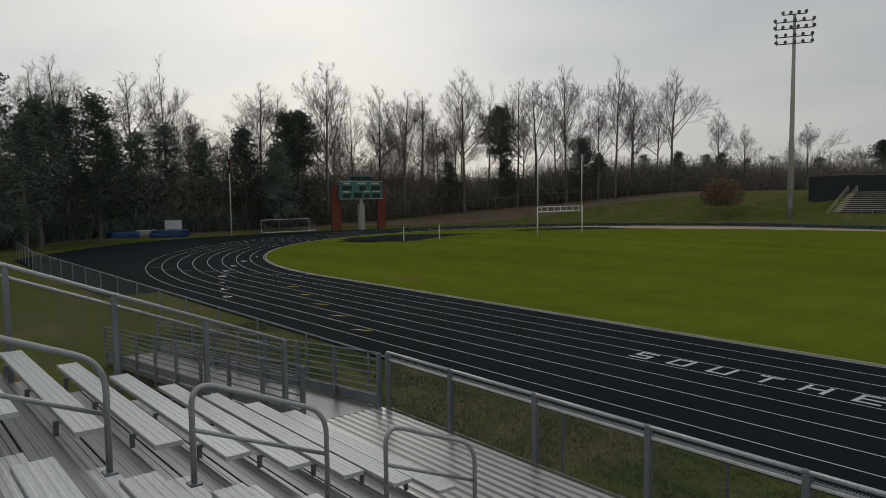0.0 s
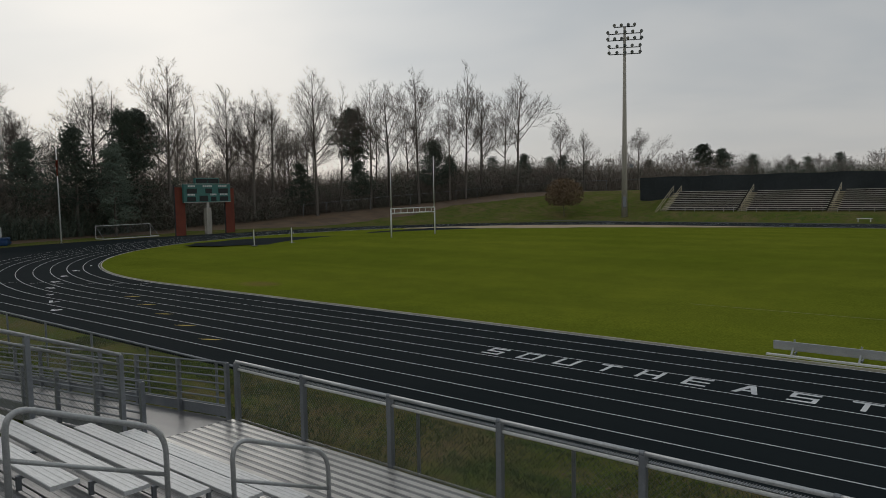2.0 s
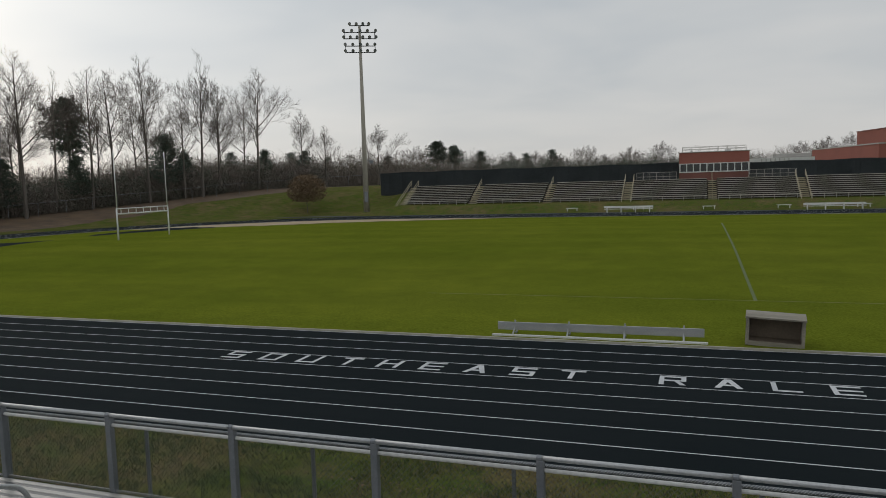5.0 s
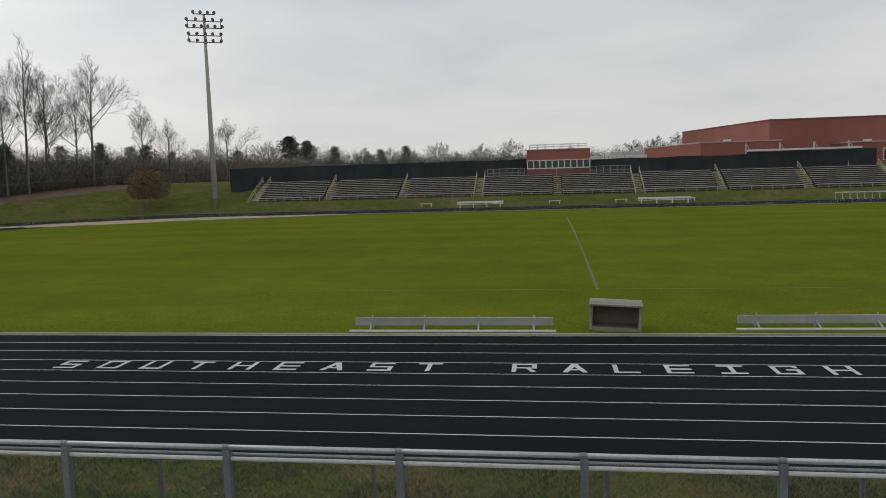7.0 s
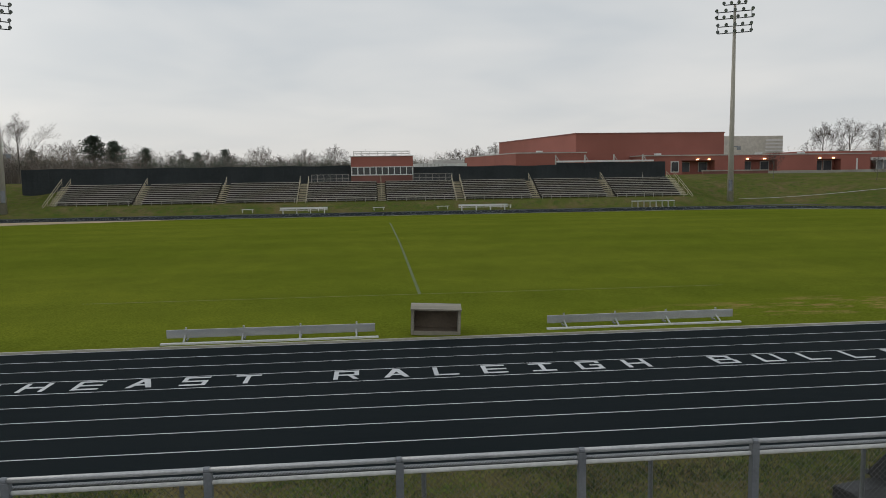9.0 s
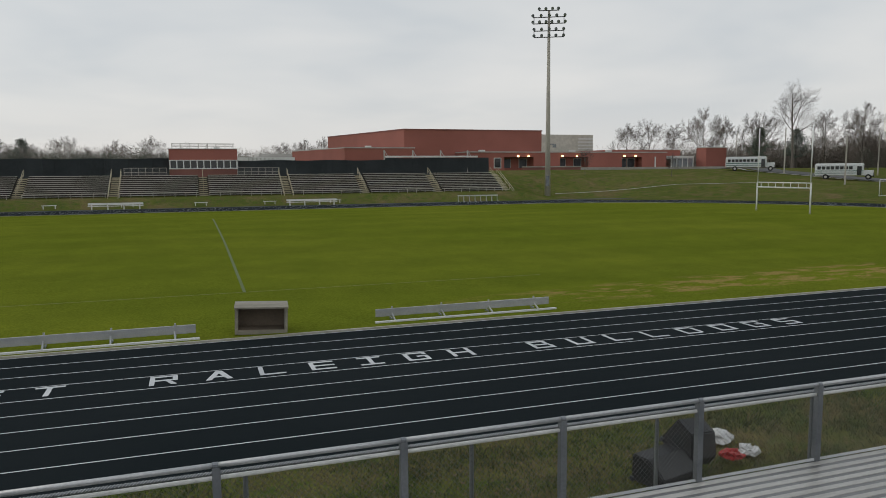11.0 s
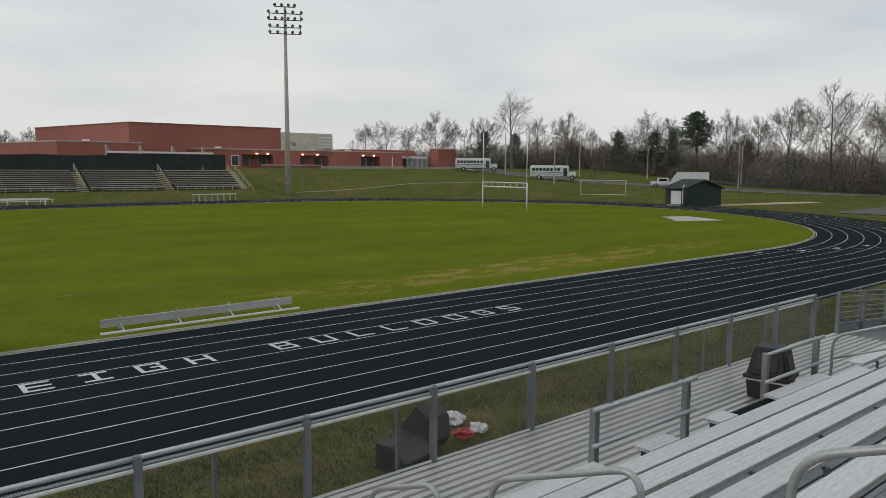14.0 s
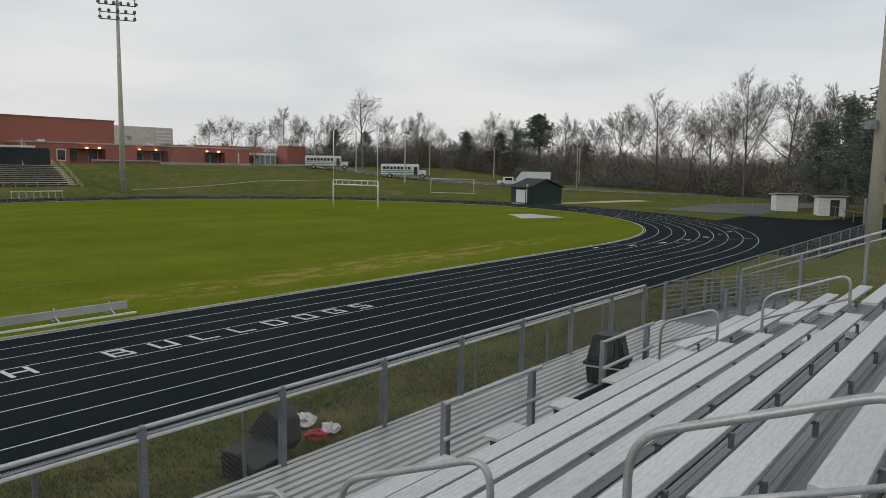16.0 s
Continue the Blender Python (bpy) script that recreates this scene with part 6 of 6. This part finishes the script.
for i in range(34):
    f = tree_rng.random()
    x, y = 172 - 8 * f + tree_rng.uniform(0, 30), 205 - 205 * f
    plant("wide", i, x, y, tree_rng.uniform(9, 14), "leafless tree in the far belt of woods", "trees by the drive")
for i, (x, y, h) in enumerate([(168.4, 82.2, 17.2), (166.8, 93.9, 11.6), (169.4, 90.0, 13.2), (160, 140, 11), (170, 108, 11), (158, 152, 12), (172, 70, 10)]):
    plant("pine", 2 if h > 15 else i % 2, x, y, h, "dark pine beyond the drive", "pines by the drive", wide=1.5)
for i, (x, y, h) in enumerate([(100.9, -4.4, 14.5), (91.5, -9.4, 15.0), (86.8, -12.8, 15.4), (105.5, -0.2, 11.8), (84.9, -14.9, 15.7), (97, -9, 14), (110, -3, 12)]):
    plant("pine", i % 2, x, y, h, "dense dark green pine behind the white sheds", "dark pines", wide=1.35)
# small planted trees on the slope
for x, y, h in ((69.2, 100.5, 5.2), (84.8, 95.0, 4.6), (109.0, 66.6, 5.0), (126, 47, 6.5)):
    plant("wide", int(x), x, y, h, "small leafless planted tree on the grass slope", "planted saplings", wide=0.8)


# ---- undergrowth and far woods ----
def thicket(name, spots, tall, count, material, label, seed, spread=1.0, lean=0.16):
    """Upright stems with side twigs scattered over a band of ground."""
    rng = random.Random(seed)
    v, f = [], []

    def blade(p, d, w):
        s = Vector((rng.gauss(0, 1), rng.gauss(0, 1), 0)).normalized() * w
        b = len(v)
        v.extend([tuple(p - s), tuple(p + s), tuple(p + d)])
        f.append((b, b + 1, b + 2))
    for _ in range(count):
        k = rng.randrange(len(spots) - 1)
        (x0, y0, d0), (x1, y1, d1) = spots[k], spots[k + 1]
        t = rng.random()
        x, y, dep = x0 + (x1 - x0) * t, y0 + (y1 - y0) * t, d0 + (d1 - d0) * t
        n = Vector((-(y1 - y0), x1 - x0)).normalized()
        o = rng.random() ** 1.3 * dep
        x, y = x + n.x * o, y + n.y * o
        z = height(x, y) - 0.2
        h = tall * rng.uniform(0.35, 1.0) * (0.75 + 0.4 * noise.noise(Vector((x * 0.12, y * 0.12, seed))))
        p = Vector((x, y, z))
        d = Vector((rng.gauss(0, lean), rng.gauss(0, lean), 1)) * h
        blade(p, d, 0.045)
        for j in range(9):
            q = p + d * rng.uniform(0.08, 0.95)
            blade(q, Vector((rng.gauss(0, 0.6), rng.gauss(0, 0.6), rng.uniform(0.1, 0.9))) * spread * rng.uniform(0.5, 1.3), 0.05)
    ob = from_data(name, v, f, material)
    return tagged(ob, label, "undergrowth", kind="stuff")


def scrub(name, spots, tall, bushes, per, material, label, seed, leaf=(0.42, 0.11), up=0.3, wide=(1.3, 3.0)):
    """Rounded bushes of many small sprays over a band of ground."""
    rng = random.Random(seed)
    v, f = [], []
    for _ in range(bushes):
        k = rng.randrange(len(spots) - 1)
        (x0, y0, d0), (x1, y1, d1) = spots[k], spots[k + 1]
        t = rng.random()
        nrm = Vector((-(y1 - y0), x1 - x0)).normalized()
        o = rng.random() ** 1.5 * (d0 + (d1 - d0) * t)
        x, y = x0 + (x1 - x0) * t + nrm.x * o, y0 + (y1 - y0) * t + nrm.y * o
        z, r = height(x, y) - 0.1, rng.uniform(*wide)
        h = tall * rng.uniform(0.35, 1.0) * (0.85 + 0.45 * noise.noise(Vector((x * 0.08, y * 0.08, seed))))
        for j in range(per):
            q = rng.random()
            w = r * math.sqrt(max(1 - q * q * 0.92, 0.02)) * rng.random() ** 0.4
            a = rng.uniform(0, 2 * math.pi)
            p = Vector((x + w * math.cos(a), y + w * math.sin(a), z + h * q))
            d = Vector((rng.gauss(0, 1), rng.gauss(0, 1), rng.gauss(up, 0.7))).normalized() * leaf[0] * rng.uniform(0.5, 1.3)
            sd = Vector((-d.y, d.x, rng.uniform(-0.3, 0.3))).normalized() * leaf[1]
            b = len(v)
            v.extend([tuple(p - sd), tuple(p + sd), tuple(p + d)])
            f.append((b, b + 1, b + 2))
    return tagged(from_data(name, v, f, material), label, "undergrowth", kind="stuff")


WOOD_LINE = [(-78, -22, 30), (-92, -12, 30), (-101, 4, 30), (-105, 24, 30), (-106, 46, 30), (-105, 68, 30), (-99, 90, 30), (-91, 108, 30), (-80, 124, 28)]
thicket("undergrowth", WOOD_LINE, 8.5, 9000, M["brush"], "tangled grey-brown leafless undergrowth filling the woods", 3)
thicket("undergrowth", [(x - 9, y + 3, d) for x, y, d in WOOD_LINE[4:]], 11.0, 9000, M["brush"], "grey-brown thicket deeper in the woods", 6, 1.6, 0.24)
thicket("undergrowth", [(x - 9, y + 3, d) for x, y, d in WOOD_LINE[:6]], 16.5, 12000, M["brush"], "tall grey-brown thicket deeper in the woods", 5, 2.3, 0.24)
thicket("undergrowth", [(-80, 126, 25), (-60, 200, 25), (0, 245, 25), (60, 262, 25), (150, 225, 25)], 12.0, 14000, M["brush"], "low distant belt of leafless woods", 8, 1.6)
thicket("undergrowth", [(164, 215, -28), (197, 150, -28), (198, 100, -28), (193, 60, -28), (183, 22, -28), (167, -8, -28), (134, -30, -25)], 10.8, 21000, M["brush"], "grey-brown leafless undergrowth beyond the drive", 12, 2.3, 0.34)
thicket("evergreen_shrubs", [(-100, 145, 20), (-70, 178, 20), (-40, 215, 20), (0, 235, 20)], 9.5, 6000, M["needles"], "dark evergreen shrubs beyond the far stand", 21, 1.3)
thicket("evergreen_shrubs", [(-80, -16, 14), (-92, -6, 14), (-100, 10, 14), (-104, 30, 14)], 6.0, 4000, M["needles"], "dark evergreen growth beneath the pines", 27, 1.2)
thicket("hedge", [(150, 74, -3), (158, 58, -3), (162, 44, -3)], 1.8, 1600, M["needles"], "low clipped evergreen hedge along the drive", 31, 0.4)
SCRUB_LINE = [(x, y, 22) for x, y, d in WOOD_LINE]
scrub("scrub", SCRUB_LINE[:5], 8.5, 480, 210, M["brush"], "grey-brown twiggy scrub along the foot of the woods", 41, (0.8, 0.038), 0.9)
scrub("evergreen_scrub", SCRUB_LINE[:5], 11.5, 300, 260, M["scrub_green"], "tall dull evergreens filling the woods behind the pines", 44, (0.42, 0.10), 0.3, (1.6, 3.2))
scrub("scrub", SCRUB_LINE[4:], 6.8, 460, 210, M["brush"], "low grey-brown scrub along the foot of the woods", 42, (0.8, 0.038), 0.9)
scrub("evergreen_scrub", SCRUB_LINE[2:], 6.8, 620, 230, M["scrub_green"], "dull evergreen scrub beneath the leafless trees", 43, (0.36, 0.085))
scrub("scrub", [(-96, 128, 20), (-80, 160, 20), (-50, 205, 20), (0, 232, 20), (60, 250, 20), (120, 240, 20)], 8.5, 420, 190, M["scrub_green"], "dull evergreen belt beyond the far stand", 45, (0.6, 0.15), 0.3, (2.5, 5.0))
EAST_LINE = [(190, 222, -24), (191, 150, -24), (189, 104, -24), (183, 62, -24), (173, 26, -24), (155, 0, -22), (128, -22, -20)]
scrub("scrub", EAST_LINE, 9.5, 620, 300, M["brush"], "grey-brown twiggy belt of woods beyond the drive", 47, (0.9, 0.042), 0.8, (2.0, 4.5))
scrub("evergreen_scrub", EAST_LINE, 8.5, 330, 260, M["scrub_green"], "dull evergreen growth in the belt beyond the drive", 49, (0.45, 0.11), 0.3, (2.0, 4.0))
# dead leaves under the woods' edge
lv, lf = [], []
NA, NB = 81, 31
for i in range(NA):
    k = min(int(i / (NA - 1) * (len(WOOD_LINE) - 1)), len(WOOD_LINE) - 2)
    t = i / (NA - 1) * (len(WOOD_LINE) - 1) - k
    x, y = WOOD_LINE[k][0] * (1 - t) + WOOD_LINE[k + 1][0] * t, WOOD_LINE[k][1] * (1 - t) + WOOD_LINE[k + 1][1] * t
    reach = 7 + 6 * smooth01(35, 60, y) + 2.5 * noise.noise(Vector((x * 0.2, y * 0.2, 2)))
    for j in range(NB):
        o = reach - (reach + 40) * j / (NB - 1)
        px, py = x + o, y - 0.2 * o
        lv.append((px, py, height(px, py) + 0.07 * min(j, 1) - 0.03))
    if i:
        for j in range(NB - 1):
            b0 = NB * (i - 1) + j
            lf.append((b0, b0 + 1, b0 + NB + 1, b0 + NB))
tagged(from_data("leaf_litter", lv, lf, M["leaf_litter"]), "brown fallen leaves under the edge of the woods", "leaf litter", kind="structure")


# ---- grass tufts on the verge between the stand and the track ----
def tufts(name, x0, x1, y0, y1, count, tall, material, label, seed):
    rng = random.Random(seed)
    v, f = [], []
    for _ in range(count):
        x, y = rng.uniform(x0, x1), rng.uniform(y0, y1)
        if noise.noise(Vector((x * 0.5, y * 0.9, seed))) < rng.uniform(-0.5, 0.25):
            continue
        z = height(x, y)
        for j in range(3):
            a = rng.uniform(0, 2 * math.pi)
            h = tall * rng.uniform(0.4, 1.1)
            w = 0.006
            px, py = x + rng.gauss(0, 0.03), y + rng.gauss(0, 0.03)
            b = len(v)
            v += [(px - w * math.sin(a), py + w * math.cos(a), z), (px + w * math.sin(a), py - w * math.cos(a), z), (px + h * 0.6 * math.cos(a), py + h * 0.6 * math.sin(a), z + h)]
            f.append((b, b + 1, b + 2))
    tagged(from_data(name, v, f, material), label, "grass", kind="stuff")


M["blade_green"] = mottled("verge_grass_blades", (0.030, 0.062, 0.012), (0.065, 0.100, 0.020), 0.6, 0.8)
M["blade_dry"] = mottled("dry_grass_blades", (0.17, 0.13, 0.06), (0.27, 0.21, 0.11), 0.6, 0.85)
tufts("grass_tufts", -30, 32, -14.9, -9.95, 76000, 0.10, M["blade_green"], "green winter grass tufts on the verge", 2)
tufts("dry_grass", -8, 32, -14.9, -9.95, 36000, 0.09, M["blade_dry"], "straw-coloured dead grass on the verge", 4)
dl, df, rng_l = [], [], random.Random(15)
for _ in range(9000):
    x = rng_l.uniform(-14, 30)
    y = -14.9 + abs(rng_l.gauss(0, 0.38)) if rng_l.random() < 0.7 else rng_l.uniform(-14.9, -10.9)
    if y > -10.9 or noise.noise(Vector((x * 0.35, y * 0.8, 4))) < rng_l.uniform(-0.5, 0.15):
        continue
    a, r, z = rng_l.uniform(0, 6.28), rng_l.uniform(0.022, 0.05), height(x, y) + rng_l.uniform(0.01, 0.07)
    b, ca, sa, ti = len(dl), math.cos(a) * r, math.sin(a) * r, rng_l.uniform(-0.4, 0.4) * r
    dl += [(x - ca, y - sa, z), (x + sa * 0.6, y - ca * 0.6, z + ti), (x + ca, y + sa, z + 0.01), (x - sa * 0.6, y + ca * 0.6, z - ti)]
    df.append((b, b + 1, b + 2, b + 3))
tagged(from_data("dead_leaves", dl, df, M["russet"]), "brown dead leaves blown against the walkway fence", "leaves", kind="stuff")
tufts("dry_weeds", -14, 16, -14.9, -14.2, 2600, 0.22, M["blade_dry"], "dead brown weeds along the foot of the fence", 6)
